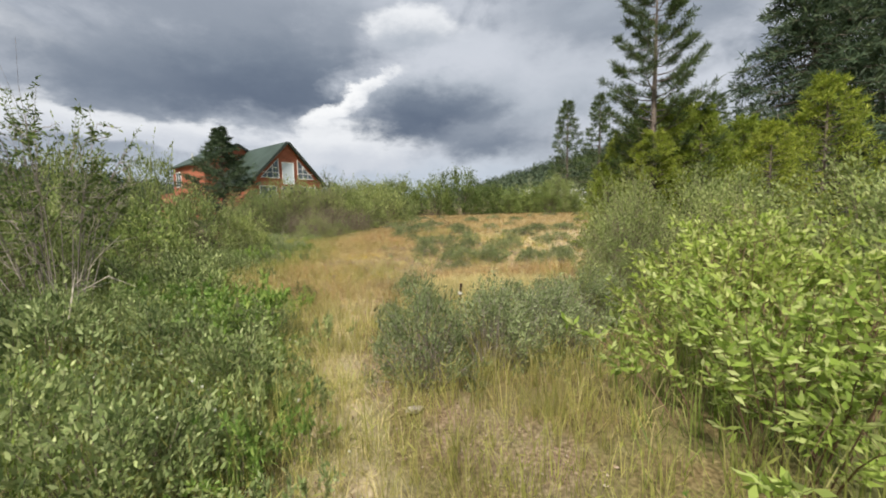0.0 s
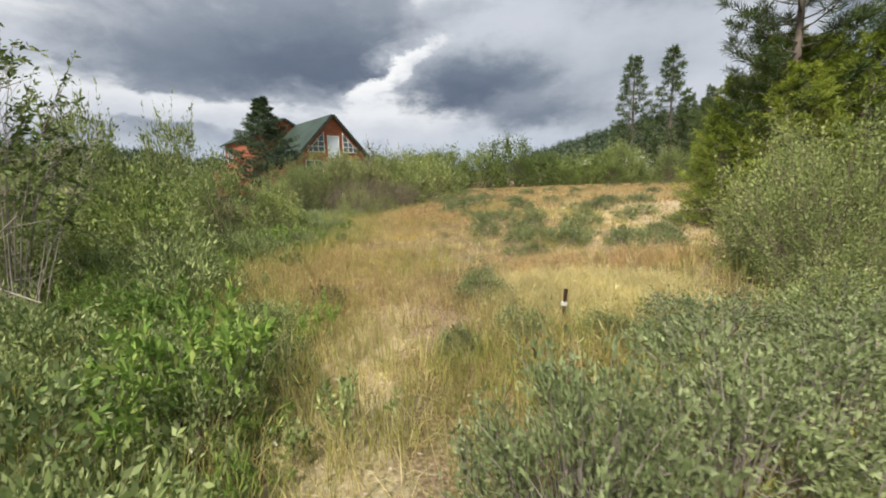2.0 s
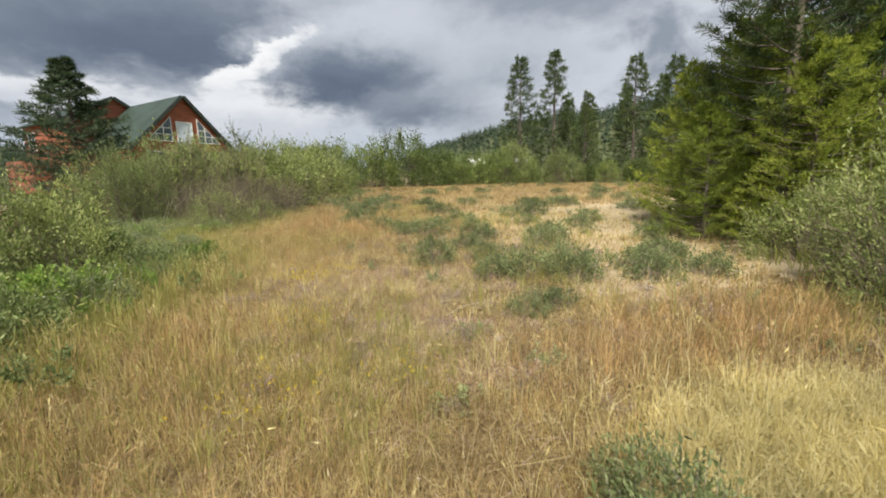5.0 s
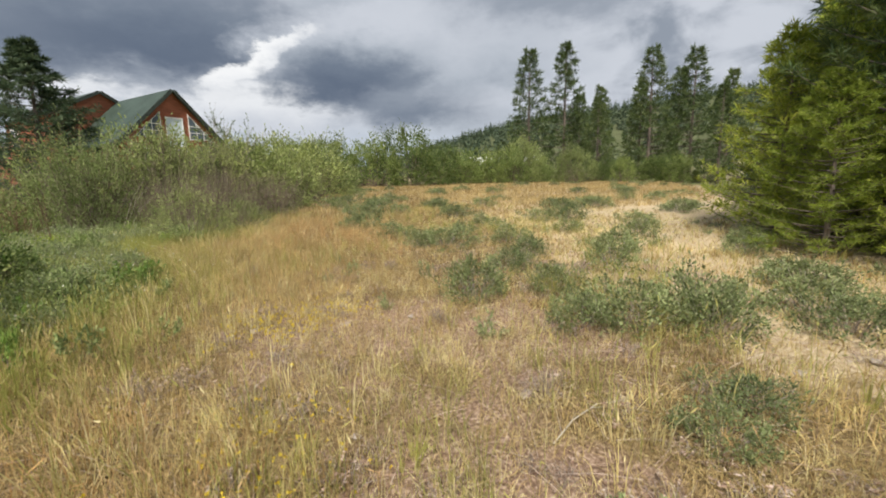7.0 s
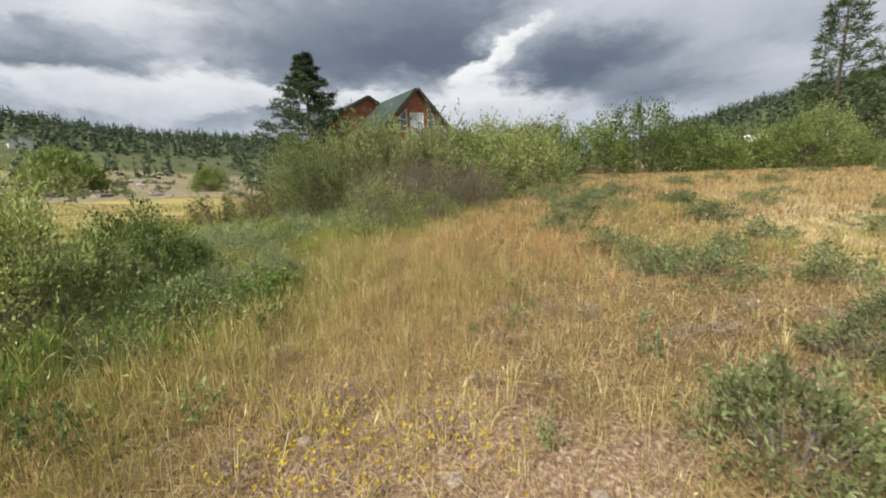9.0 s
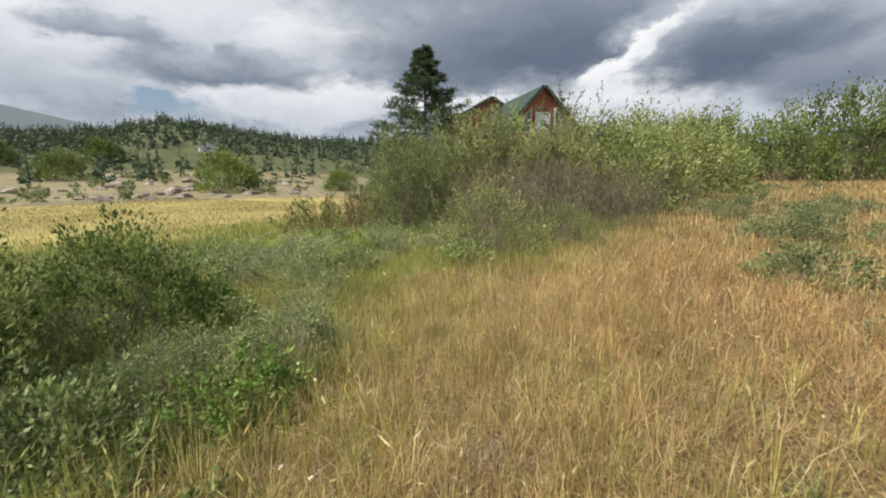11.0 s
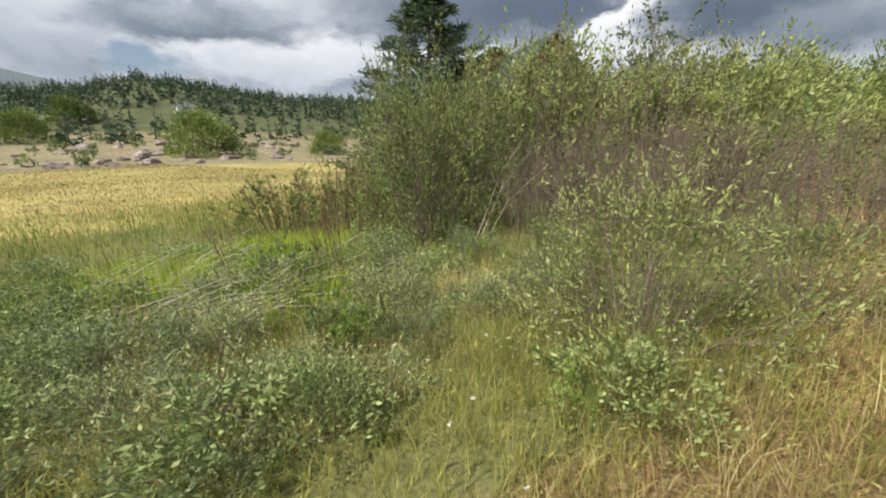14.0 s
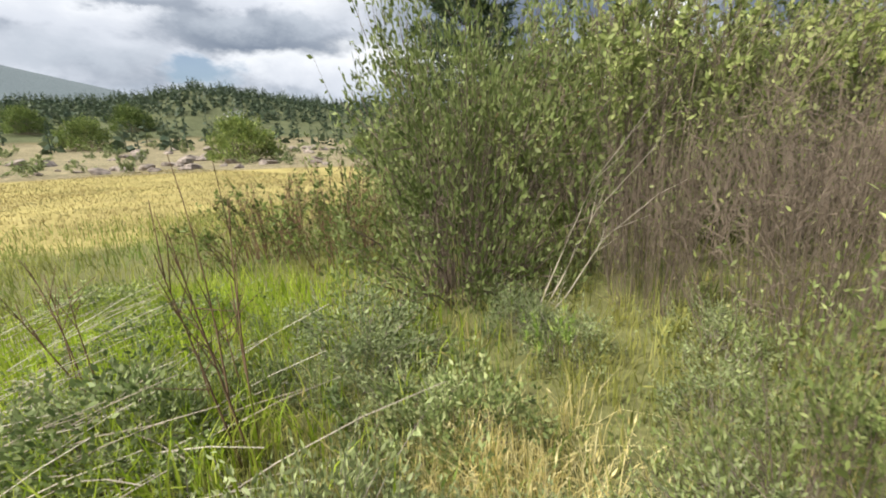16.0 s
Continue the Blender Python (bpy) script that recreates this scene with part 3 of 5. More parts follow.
EDGE_Y = np.array([-20, 0, 2, 4, 6, 8, 10, 12, 14, 15.5, 17, 18.5, 20, 23, 26, 33, 42.0])
EDGE_X = np.array([-0.9, -0.75, -0.7, -0.8, -1.3, -2.4, -2.8, -2.2, -1.7, -1.1, -1.9, -2.0, -0.6, 0.6, 1.6, 3.5, 6.0])
RIGHT_Y = np.array([-20, 0, 3, 5, 7, 9, 11, 14, 20, 30, 42.0])
RIGHT_X = np.array([0.8, 1.0, 2.2, 3.4, 4.4, 6.2, 8.0, 11, 18, 30, 34.0])


def edge(y):
    """Where the dry meadow gives way to the green thicket."""
    return np.interp(y, EDGE_Y, EDGE_X)


def right_edge(y):
    return np.interp(y, RIGHT_Y, RIGHT_X)


BARE = [(7.6, 13.6, 3.0, 2.4), (10.5, 17.5, 3.0, 2.5), (1.0, 10.0, 0.9, 1.5), (2.2, 12.0, 1.3, 1.3), (0.9, 12.6, 1.2, 1.2), (6.8, 12.5, 2.3, 2.0), (8.5, 15.5, 3.0, 2.5),
        (0.9, 2.4, 0.5, 0.9), (0.0, 3.6, 0.35, 1.6), (5.0, 10.8, 1.2, 1.4), (0.3, 6.6, 0.6, 1.0)]


def bareness(x, y):
    b = np.zeros_like(x)
    for cx, cy, rx, ry in BARE:
        b = np.maximum(b, np.exp(-(((x - cx) / rx) ** 2 + ((y - cy) / ry) ** 2)))
    ragged = 0.5 + 0.35 * np.sin(x * 5.1 + 2 * np.sin(y * 3.7)) + 0.35 * np.sin(y * 6.3 + 2 * np.cos(x * 4.1))
    return np.clip(b * (0.6 + 0.8 * ragged), 0, 1)


def paleness(x, y):
    """Dry, chaff-covered ground towards the pines, and the trodden line through the sagebrush."""
    ground_right = sm(x - 0.25 * (y - 10), 2.4, 4.6) * sm(y, 8.8, 10.5) * (1 - 0.5 * sm(y, 17, 24))
    trodden = np.exp(-((x + 0.2 - 0.12 * np.sin(y)) / 0.4) ** 2) * sm(y, 0.5, 2.5) * (1 - sm(y, 6, 8))
    return np.maximum(ground_right, trodden)


def make_ground():
    rings = np.concatenate([np.linspace(0.25, 34, 110), np.geomspace(34.6, 3600, 90)])
    seg = 360
    th = np.linspace(0, 2 * np.pi, seg, endpoint=False)
    X = np.concatenate([[0.0], (rings[:, None] * np.sin(th)[None]).ravel()])
    Y = np.concatenate([[0.0], (rings[:, None] * np.cos(th)[None]).ravel()]) + 12
    Z = gz(X, Y)
    i = np.arange(len(rings) - 1)[:, None] * seg + 1
    j, j2 = np.arange(seg)[None], (np.arange(seg)[None] + 1) % seg
    quads = np.stack([i + j, i + seg + j, i + seg + j2, i + j2], -1).reshape(-1, 4)
    fan = np.stack([np.zeros(seg, int), np.arange(seg) + 1, (np.arange(seg) + 1) % seg + 1, (np.arange(seg) + 1) % seg + 1], 1)
    fan = fan[:, :3]
    me = bpy.data.meshes.new("ground")
    me.from_pydata(np.stack([X, Y, Z], 1).tolist(), [], fan.tolist() + quads.tolist())
    me.polygons.foreach_set("use_smooth", np.ones(len(me.polygons), bool))
    me.materials.append(GROUND)
    r, az = np.hypot(X, Y - 12), np.degrees(np.arctan2(X, Y - 12))
    lush = np.maximum(sm(edge(Y) - X, -0.3, 0.6), sm(X - right_edge(Y), 0, 1.5)) * (1 - sm(r, 40, 60))
    lush = np.maximum(lush * (1 - sm(-X, 16, 22) * sm(Y, 14, 19)), 0.45 * (1 - sm(Y, 4.5, 8)) * (r < 30))
    west = sm(-az, 25, 40) * sm(r, 15, 22)
    field = west * (1 - sm(r, 48, 56))
    scrub = np.maximum(west, sm(r, 44, 60)) * sm(r, 48, 56) * (1 - sm(r, 110, 150))
    wood = sm(r, 110, 150)
    # third channel: strength of the painted distance haze, setting in from 600 m
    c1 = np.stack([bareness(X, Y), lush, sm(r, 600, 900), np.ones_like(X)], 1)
    c2 = np.stack([field, scrub, wood, np.ones_like(X)], 1)
    for key, c in (("cover_and_haze", c1), ("far_cover", c2)):
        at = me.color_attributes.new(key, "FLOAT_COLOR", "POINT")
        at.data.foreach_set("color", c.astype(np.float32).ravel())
    me.attributes.new("pale", "FLOAT", "POINT").data.foreach_set("value", paleness(X, Y).astype(np.float32))
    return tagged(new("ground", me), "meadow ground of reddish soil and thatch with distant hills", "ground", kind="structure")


make_ground()


# ---- grasses ----
PATH = [(0, 0), (0.03, 1.2), (0.07, 2.4), (-0.1, 3.8), (-0.25, 5.1), (-0.2, 6.6), (-0.06, 8.1), (0.4, 9.2), (0.8, 9.9), (1.07, 11.1),
        (0.75, 12.8), (0.2, 14.4), (-0.4, 15.3), (-0.9, 16.2), (-1.5, 17.0), (-2.0, 17.8), (-2.3, 18.7), (-2.6, 19.6)]


def path_gap(x, y):
    """Distance from the line walked."""
    d = np.full(len(x), 1e9)
    for px, py in PATH:
        d = np.minimum(d, np.hypot(x - px, y - py))
    return d


def blades(rng, x, y, height, width, lean=0.5, heads=0.0, head_w=2.0, az=None, tone=None):
    """Bent grass blades, some with a seed head."""
    n = len(x)
    z = gz(x, y) - 0.01
    az = rng.uniform(0, 2 * np.pi, n) if az is None else az
    tone = 0.82 + 0.36 * wave(x, y, 2.3, 1.7) * rng.uniform(0.7, 1.1, n) if tone is None else tone
    bend = np.abs(rng.normal(0, lean, n)) * height
    ax, ay = np.cos(az), np.sin(az)
    fa = rng.uniform(0, 2 * np.pi, n)
    wx, wy = np.cos(fa) * width / 2, np.sin(fa) * width / 2
    p0 = np.stack([x, y, z], 1)
    p1 = p0 + np.stack([ax * bend * 0.3, ay * bend * 0.3, height * 0.55], 1)
    p2 = p0 + np.stack([ax * bend, ay * bend, height * np.sqrt(np.maximum(0.15, 1 - (bend / height) ** 2 * 0.5))], 1)
    w = np.stack([wx, wy, np.zeros(n)], 1)
    v = np.stack([p0 - w, p0 + w, p1 + w * 0.8, p1 - w * 0.8, p2], 1).reshape(-1, 3)
    vt = np.repeat(tone, 5)
    o = np.arange(n)[:, None] * 5
    f = np.concatenate([o + np.array([0, 1, 2]), o + np.array([0, 2, 3]), o + np.array([3, 2, 4])])
    if heads > 0:
        k = np.where(rng.uniform(0, 1, n) < heads)[0]
        d = unit(p2[k] - p1[k])
        s = unit(np.cross(d, rng.normal(size=(len(k), 3)))) * (width[k] * head_w / 2)[:, None]
        L = (0.22 * height[k])[:, None]
        q0 = p2[k] - d * L * 0.8
        hv = np.stack([q0, q0 + d * L * 0.4 + s, q0 + d * L, q0 + d * L * 0.4 - s], 1).reshape(-1, 3)
        oh = len(v) + np.arange(len(k))[:, None] * 4
        f = np.concatenate([f, oh + np.array([0, 1, 2]), oh + np.array([0, 2, 3])])
        v, vt = np.concatenate([v, hv]), np.concatenate([vt, np.repeat(tone[k] * 1.12, 4)])
    return v, f, vt


def tufts(rng, n, blades_per, x0, x1, y0, y1, keep):
    """Tussocks: blade places, tussock scale and tone, and the way each blade leans."""
    x, y = rng.uniform(x0, x1, n), rng.uniform(y0, y1, n)
    ok = rng.uniform(0, 1, n) < keep(x, y)
    x, y = x[ok], y[ok]
    k = np.repeat(np.arange(len(x)), blades_per)
    size, tone = rng.uniform(0.55, 1.35, len(x)), rng.uniform(0.74, 1.25, len(x))
    az, rr = rng.uniform(0, 2 * np.pi, len(k)), np.abs(rng.normal(0, 0.045, len(k))) * size[k]
    return x[k] + np.cos(az) * rr, y[k] + np.sin(az) * rr, size[k], tone[k], az


def scatter(rng, n, x0, x1, y0, y1, keep, clump=0.0):
    x, y = rng.uniform(x0, x1, n), rng.uniform(y0, y1, n)
    ok = rng.uniform(0, 1, n) < keep(x, y)
    x, y = x[ok], y[ok]
    if clump:
        t = rng.normal(0, clump, (2, len(x)))
        gx, gy = np.round(x * 5) / 5, np.round(y * 5) / 5
        m = rng.uniform(0, 1, len(x)) < 0.5
        x = np.where(m, gx + 0.1 * np.sin(gy * 37) + t[0], x)
        y = np.where(m, gy + 0.1 * np.cos(gx * 41) + t[1], y)
    return x, y


def wave(x, y, f, k):
    """Slow uneven patches, 0 to 1."""
    return 0.5 + 0.25 * np.sin(x * f + k + 1.3 * np.sin(y * f * 0.8)) + 0.25 * np.sin(y * f * 1.3 + 2 * k + 1.1 * np.cos(x * f * 0.7))


def inside(x, y):
    return sm(x - edge(y), -0.15, 0.35) * sm(right_edge(y) - x, -0.3, 0.8)


def grass_thing(name, chunks, mat, label):
    v, f = join_faces([c[:2] for c in chunks])
    me = mesh_from(name, v, f, mat)
    me.attributes.new("tone", "FLOAT", "POINT").data.foreach_set("value", np.concatenate([c[2] for c in chunks]).astype(np.float32))
    return tagged(new(name, me), label, "grass", kind="stuff")


def make_grasses():
    rng = np.random.default_rng(5)
    straw_spot = lambda x, y: np.exp(-(((x - 2.35) / 1.15) ** 2 + ((y - 7.0) / 0.85) ** 2) ** 2)

    def open_ground(x, y):
        return sm(x, 0.6, 2.6) * sm(y, 8.2, 10)

    def dry_keep(x, y):
        g = path_gap(x, y)
        return (1 - 0.3 * open_ground(x, y)) * inside(x, y) * (1 - 0.68 * bareness(x, y)) * (0.25 + 0.75 * wave(x, y, 1.1, 0.7)) * np.where(g < 3.0, 1.0, np.where(g < 7, 0.55, 0.22)) * sm(y, 4.8, 8.0) * (1 - 0.9 * straw_spot(x, y))

    x, y, size, tone, az = tufts(rng, 25000, 14, -3, 12, 3, 24, dry_keep)
    h = rng.uniform(0.10, 0.34, len(x)) * size * (1 - 0.45 * np.exp(-(((x - 1.2) / 2.2) ** 2 + ((y - 11.2) / 2.6) ** 2))) * (1 - 0.45 * open_ground(x, y))
    tuft_part = blades(rng, x, y, h, 0.002 + 0.001 * np.minimum(path_gap(x, y), 9), 0.8, 0.15, 1.6, az=az, tone=tone)
    x, y = scatter(rng, 160000, -3, 12, 3, 24, dry_keep, 0.03)
    short = np.exp(-(((x - 1.2) / 2.2) ** 2 + ((y - 11.2) / 2.6) ** 2))
    h = rng.uniform(0.10, 0.36, len(x)) * (0.65 + 0.5 * wave(x, y, 0.8, 2.0)) * (1 - 0.5 * bareness(x, y)) * (1 - 0.5 * short) * (1 - 0.45 * open_ground(x, y))
    w = 0.002 + 0.001 * np.minimum(path_gap(x, y), 9)
    a = blades(rng, x, y, h, w, 0.75, 0.15, 1.6)
    x, y = scatter(rng, 90000, -1, 33, 20, 42, lambda x, y: inside(x, y) * (0.35 + 0.65 * wave(x, y, 0.6, 0.7)))
    h = rng.uniform(0.10, 0.28, len(x))
    b = blades(rng, x, y, h, 0.016 + 0.0009 * (y - 20), 0.5)
    # matted dead blades between the tussocks
    x, y = scatter(rng, 110000, -2.6, 10, 5, 21, lambda x, y: inside(x, y) * (1 - 0.45 * bareness(x, y)) * np.where(path_gap(x, y) < 2.6, 1.0, np.where(path_gap(x, y) < 6, 0.55, 0.25)) * (1 - 0.9 * straw_spot(x, y)))
    mat_part = blades(rng, x, y, rng.uniform(0.05, 0.15, len(x)), 0.004 + 0.0013 * np.minimum(path_gap(x, y), 9), 1.6)
    grass_thing("dry_grass", [a, b, tuft_part, mat_part], DRY, "tall dry orange-tan meadow grass with seed heads")

    x, y = scatter(rng, 70000, 1.0, 4.2, 5.9, 8.6, lambda x, y: straw_spot(x, y), 0.02)
    c = blades(rng, x, y, rng.uniform(0.12, 0.34, len(x)), np.full(len(x), 0.005), 1.1)
    x, y, size, tone, az = tufts(rng, 700, 16, -3.7, -2.0, 20.1, 21.6, lambda x, y: np.exp(-(((x + 3.0) / 0.4) ** 2 + ((y - 20.8) / 0.35) ** 2)))
    c2 = blades(rng, x, y, rng.uniform(0.10, 0.27, len(x)) * size, np.full(len(x), 0.0045), 0.9, 0.2, az=az, tone=tone)
    x, y = scatter(rng, 12000, 2.2, 12, 8.5, 21, lambda x, y: inside(x, y) * paleness(x, y) * (0.3 + 0.7 * wave(x, y, 1.9, 0.4)))
    c4 = blades(rng, x, y, rng.uniform(0.04, 0.14, len(x)), 0.005 + 0.0012 * np.minimum(path_gap(x, y), 9), 1.5)
    x, y = scatter(rng, 9000, -0.9, 0.6, 0.6, 7.0, lambda x, y: paleness(x, y) * (0.35 + 0.65 * wave(x, y, 2.6, 1.4)))
    c5 = blades(rng, x, y, rng.uniform(0.08, 0.22, len(x)), np.full(len(x), 0.0045), 1.5)
    x, y, size, tone, az = tufts(rng, 2600, 12, -3, 10, 5, 20, lambda x, y: inside(x, y) * 0.4 * (1 - 0.5 * bareness(x, y)))
    c3 = blades(rng, x, y, rng.uniform(0.15, 0.36, len(x)) * size * (1 - 0.4 * open_ground(x, y)), 0.004 + 0.0008 * np.minimum(path_gap(x, y), 8), 0.6, 0.3, az=az, tone=tone)
    x, y, size, tone, az = tufts(rng, 5200, 16, -1.6, 4.5, 7, 18, lambda x, y: inside(x, y) * np.exp(-(path_gap(x, y) / 2.2) ** 2) * (0.3 + 0.7 * wave(x, y, 2.9, 0.9)) ** 2)
    c6 = blades(rng, x, y, rng.uniform(0.06, 0.2, len(x)) * size, np.full(len(x), 0.003), 1.0, 0.15, 1.6, az=az, tone=tone)
    grass_thing("straw_grass", [c, c2, c3, c4, c5, c6], STRAW, "pale straw-yellow flattened fine grass patch")

    def ruddy_keep(x, y):
        swath = np.maximum(np.exp(-(((x - 0.9 - 0.22 * (y - 16)) / 1.5) ** 2 + ((y - 17.5) / 3.6) ** 2) ** 2), np.exp(-(((x - 3.2) / 2.4) ** 2 + ((y - 8.75) / 0.7) ** 2) ** 2))
        swath = np.maximum(swath, 0.8 * np.exp(-(((x + 0.7) / 1.1) ** 2 + ((y - 9.6) / 2.2) ** 2) ** 2))
        return inside(x, y) * swath * (0.35 + 0.65 * wave(x, y, 1.5, 2.2))

    x, y, size, tone, az = tufts(rng, 6500, 12, -3, 6, 6.5, 23, ruddy_keep)
    r1 = blades(rng, x, y, rng.uniform(0.16, 0.38, len(x)) * size, 0.0018 + 0.0009 * np.minimum(path_gap(x, y), 8), 0.7, 0.2, 1.6, az=az, tone=tone)
    x, y = scatter(rng, 36000, -3, 6, 6.5, 23, ruddy_keep)
    r2 = blades(rng, x, y, rng.uniform(0.14, 0.36, len(x)), 0.0018 + 0.0009 * np.minimum(path_gap(x, y), 8), 0.7, 0.2, 1.6)
    grass_thing("ruddy_grass", [r1, r2], RUDDY, "fine orange-tan cheatgrass standing in soft swaths")

    def mix_keep(x, y):
        g = path_gap(x, y)
        late = 0.55 * sm(y, 16, 18) * sm(x, -7.5, -5.5) * sm(-x, 0.8, 1.6) * (0.3 + 0.7 * wave(x, y, 1.7, 5.1))
        return np.maximum(sm(x - edge(y), -0.7, 0.2), late) * sm(right_edge(y) - x, -0.3, 0.8) * (1 - 0.8 * bareness(x, y)) * (1 - 0.92 * straw_spot(x, y)) * np.maximum(1 - sm(y, 4.8, 7.5), np.maximum(np.maximum(late, 0.4 * wave(x, y, 0.9, 3.3) ** 2), sm(edge(y) + 1.7 - x, 0, 1.2) * 0.8)) * np.where(g < 3, 1, 0.4)

    x, y, size, tone, az = tufts(rng, 19000, 14, -7.5, 9, -1.5, 24, mix_keep)
    d2 = blades(rng, x, y, rng.uniform(0.14, 0.44, len(x)) * size * (1 - 0.4 * sm(y, 16, 19)), 0.0032 + 0.001 * np.minimum(path_gap(x, y), 8), 0.6, 0.12, az=az, tone=tone)
    x, y = scatter(rng, 190000, -7.5, 9, -1.5, 24, mix_keep, 0.03)
    h = rng.uniform(0.12, 0.46, len(x)) * (0.7 + 0.4 * wave(x, y, 1.3, 1.0)) * (1 - 0.4 * sm(y, 16, 19))
    d = blades(rng, x, y, h, 0.004 + 0.001 * np.minimum(path_gap(x, y), 8), 0.55, 0.12)
    x, y = scatter(rng, 24000, -4.2, -0.3, 15.8, 20.8, lambda x, y: sm(edge(y) + 0.5 - x, 0, 0.8) * (0.4 + 0.6 * wave(x, y, 2.1, 3.0)))
    d3 = blades(rng, x, y, rng.uniform(0.10, 0.30, len(x)), np.full(len(x), 0.0045), 0.7, 0.15)
    x, y, size, tone, az = tufts(rng, 1500, 14, -1.6, 1.6, 8.2, 11.4, lambda x, y: 0.7 * np.exp(-((x / 1.1) ** 2 + ((y - 9.5) / 1.1) ** 2)))
    d4 = blades(rng, x, y, rng.uniform(0.12, 0.32, len(x)) * size, np.full(len(x), 0.0035), 0.6, 0.12, az=az, tone=tone)
    grass_thing("meadow_grass", [d, d2, d3, d4], MIXGRASS, "yellow-green meadow grass beside the path")

    def green_keep(x, y):
        g = path_gap(x, y)
        return np.maximum(sm(edge(y) - x, -0.5, 0.3), 0.8 * sm(x - right_edge(y), -0.4, 0.4)) * (0.3 + 0.7 * wave(x, y, 1.2, 4.0)) * (1 - 0.45 * sm(y, 15, 18)) * np.where(g < 3, 1, np.where(g < 7, 0.5, 0.2))

    x, y = scatter(rng, 260000, -10, 8, -1.5, 27, green_keep, 0.03)
    h = rng.uniform(0.15, 0.55, len(x)) * (1 - 0.4 * sm(y, 14, 17))
    x2, y2 = scatter(rng, 34000, -22, -7, 12, 31, lambda x, y: sm(-x, 7, 10) * (0.25 + 0.75 * wave(x, y, 0.9, 1.2)) * (1 - sm(-x - 0.25 * (22 - y), 15, 21)))
    e2 = blades(rng, x2, y2, rng.uniform(0.12, 0.4, len(x2)), np.full(len(x2), 0.018), 0.6)
    e = blades(rng, x, y, h, 0.005 + 0.0013 * np.minimum(path_gap(x, y), 8), 0.5, 0.05)
    grass_thing("green_grass", [e, e2], GREENGRASS, "lush green grass among the shrubs")

    lime_spot = lambda x, y: np.maximum(np.exp(-(((x + 6.4) / 1.5) ** 2 + ((y - 21.3) / 1.0) ** 2)), np.exp(-(((x + 4.6) / 0.7) ** 2 + ((y - 20.3) / 0.5) ** 2)))
    x, y = scatter(rng, 30000, -9.5, -3.2, 18.8, 23.5, lime_spot)
    c = blades(rng, x, y, rng.uniform(0.15, 0.42, len(x)), np.full(len(x), 0.011), 0.45)
    grass_thing("lime_grass", [c], LIME, "bright lime-green wet grass")

    def field_keep(x, y):
        az = -np.degrees(np.arctan2(x, y - 12))
        return sm(az, 25, 40) * sm(-x - 0.25 * (22 - y), 11, 18) * (0.3 + 0.7 * wave(x, y, 0.35, 0.3))

    x, y = scatter(rng, 56000, -46, -7, 14, 46, field_keep)
    c = blades(rng, x, y, rng.uniform(0.07, 0.18, len(x)), 0.013 + 0.0006 * np.hypot(x, y - 16), 0.8)
    grass_thing("field_grass", [c], FIELD, "golden hayfield grass beyond the thicket")

    # low clutter on the soil: dead leaves, yellow and white flowers
    x, y = scatter(rng, 26000, -1.6, 9, 0, 19, lambda x, y: inside(x, y) * np.maximum(bareness(x, y), 0.15) * (path_gap(x, y) < 5))
    p = np.stack([x, y, gz(x, y) + rng.uniform(0.003, 0.04, len(x))], 1)
    dd = rng.normal(0, 1, (len(x), 3)) * np.array([1, 1, 0.25])
    L = rng.uniform(0.01, 0.04, len(x))
    tagged(new("leaf_litter", mesh_from("leaf_litter", *leaves(rng, p, dd, L, L * 0.5, 0.5), LITTER)), "grey and brown dead leaves scattered on the soil", "leaf litter", kind="stuff")

    fl = []
    spots = [(0.25, 12.9, 0.55, 260), (0.9, 13.0, 0.3, 60), (0.15, 10.9, 0.5, 90), (-0.3, 9.2, 0.4, 60), (0.6, 9.3, 0.3, 40)]
    for cx, cy, r, n in spots:
        x, y = cx + rng.normal(0, r * 0.6, n), cy + rng.normal(0, r * 0.6, n)
        hz = rng.uniform(0.06, 0.2, n)
        p = np.stack([x, y, gz(x, y) + hz], 1)
        for q in range(5):
            fl.append(leaves(rng, p, rng.normal(0, 1, (n, 3)) + np.array([0, 0, 0.4]), np.full(n, 0.016), np.full(n, 0.012)))
    tagged(new("yellow_wildflowers", mesh_from("yellow_wildflowers", *join_faces(fl), FLOWER)), "small yellow wildflowers low in the dry grass", "flowers", kind="stuff")
    fl = []
    x, y = scatter(rng, 2600, -4.5, 1.0, 0, 20, lambda x, y: np.exp(-((x - edge(y) + 0.3) / 0.7) ** 2) * 0.35)
    p = np.stack([x, y, gz(x, y) + rng.uniform(0.2, 0.5, len(x))], 1)
    for q in range(5):
        fl.append(leaves(rng, p, rng.normal(0, 1, (len(x), 3)) + np.array([0, 0, 0.3]), np.full(len(x), 0.014), np.full(len(x), 0.01)))
    tagged(new("white_wildflowers", mesh_from("white_wildflowers", *join_faces(fl), WHITEPETAL)), "small white wildflowers along the thicket edge", "flowers", kind="stuff")


make_grasses()


# ---- shrubs and trees ----
rnd = random.Random(11)


def plant(name, parts, x, y, radius, height, label, category, group="", turn=None, sink=0.02, tilt=0.0):
    """A bush or tree on the ground: parts is a list of (part name, mesh)."""
    root = new(name)
    root.matrix_basis = pose(x, y, float(gz(x, y)) - sink, tilt * rnd.uniform(-1, 1), tilt * rnd.uniform(-1, 1), rnd.uniform(0, 360) if turn is None else turn) @ Matrix.Diagonal((radius, radius, height, 1))
    for n, me in parts:
        child = part(n, me, root)
        if name == "dead_brush":
            tagged(child, kind="stuff")
    return tagged(root, label, category, group)


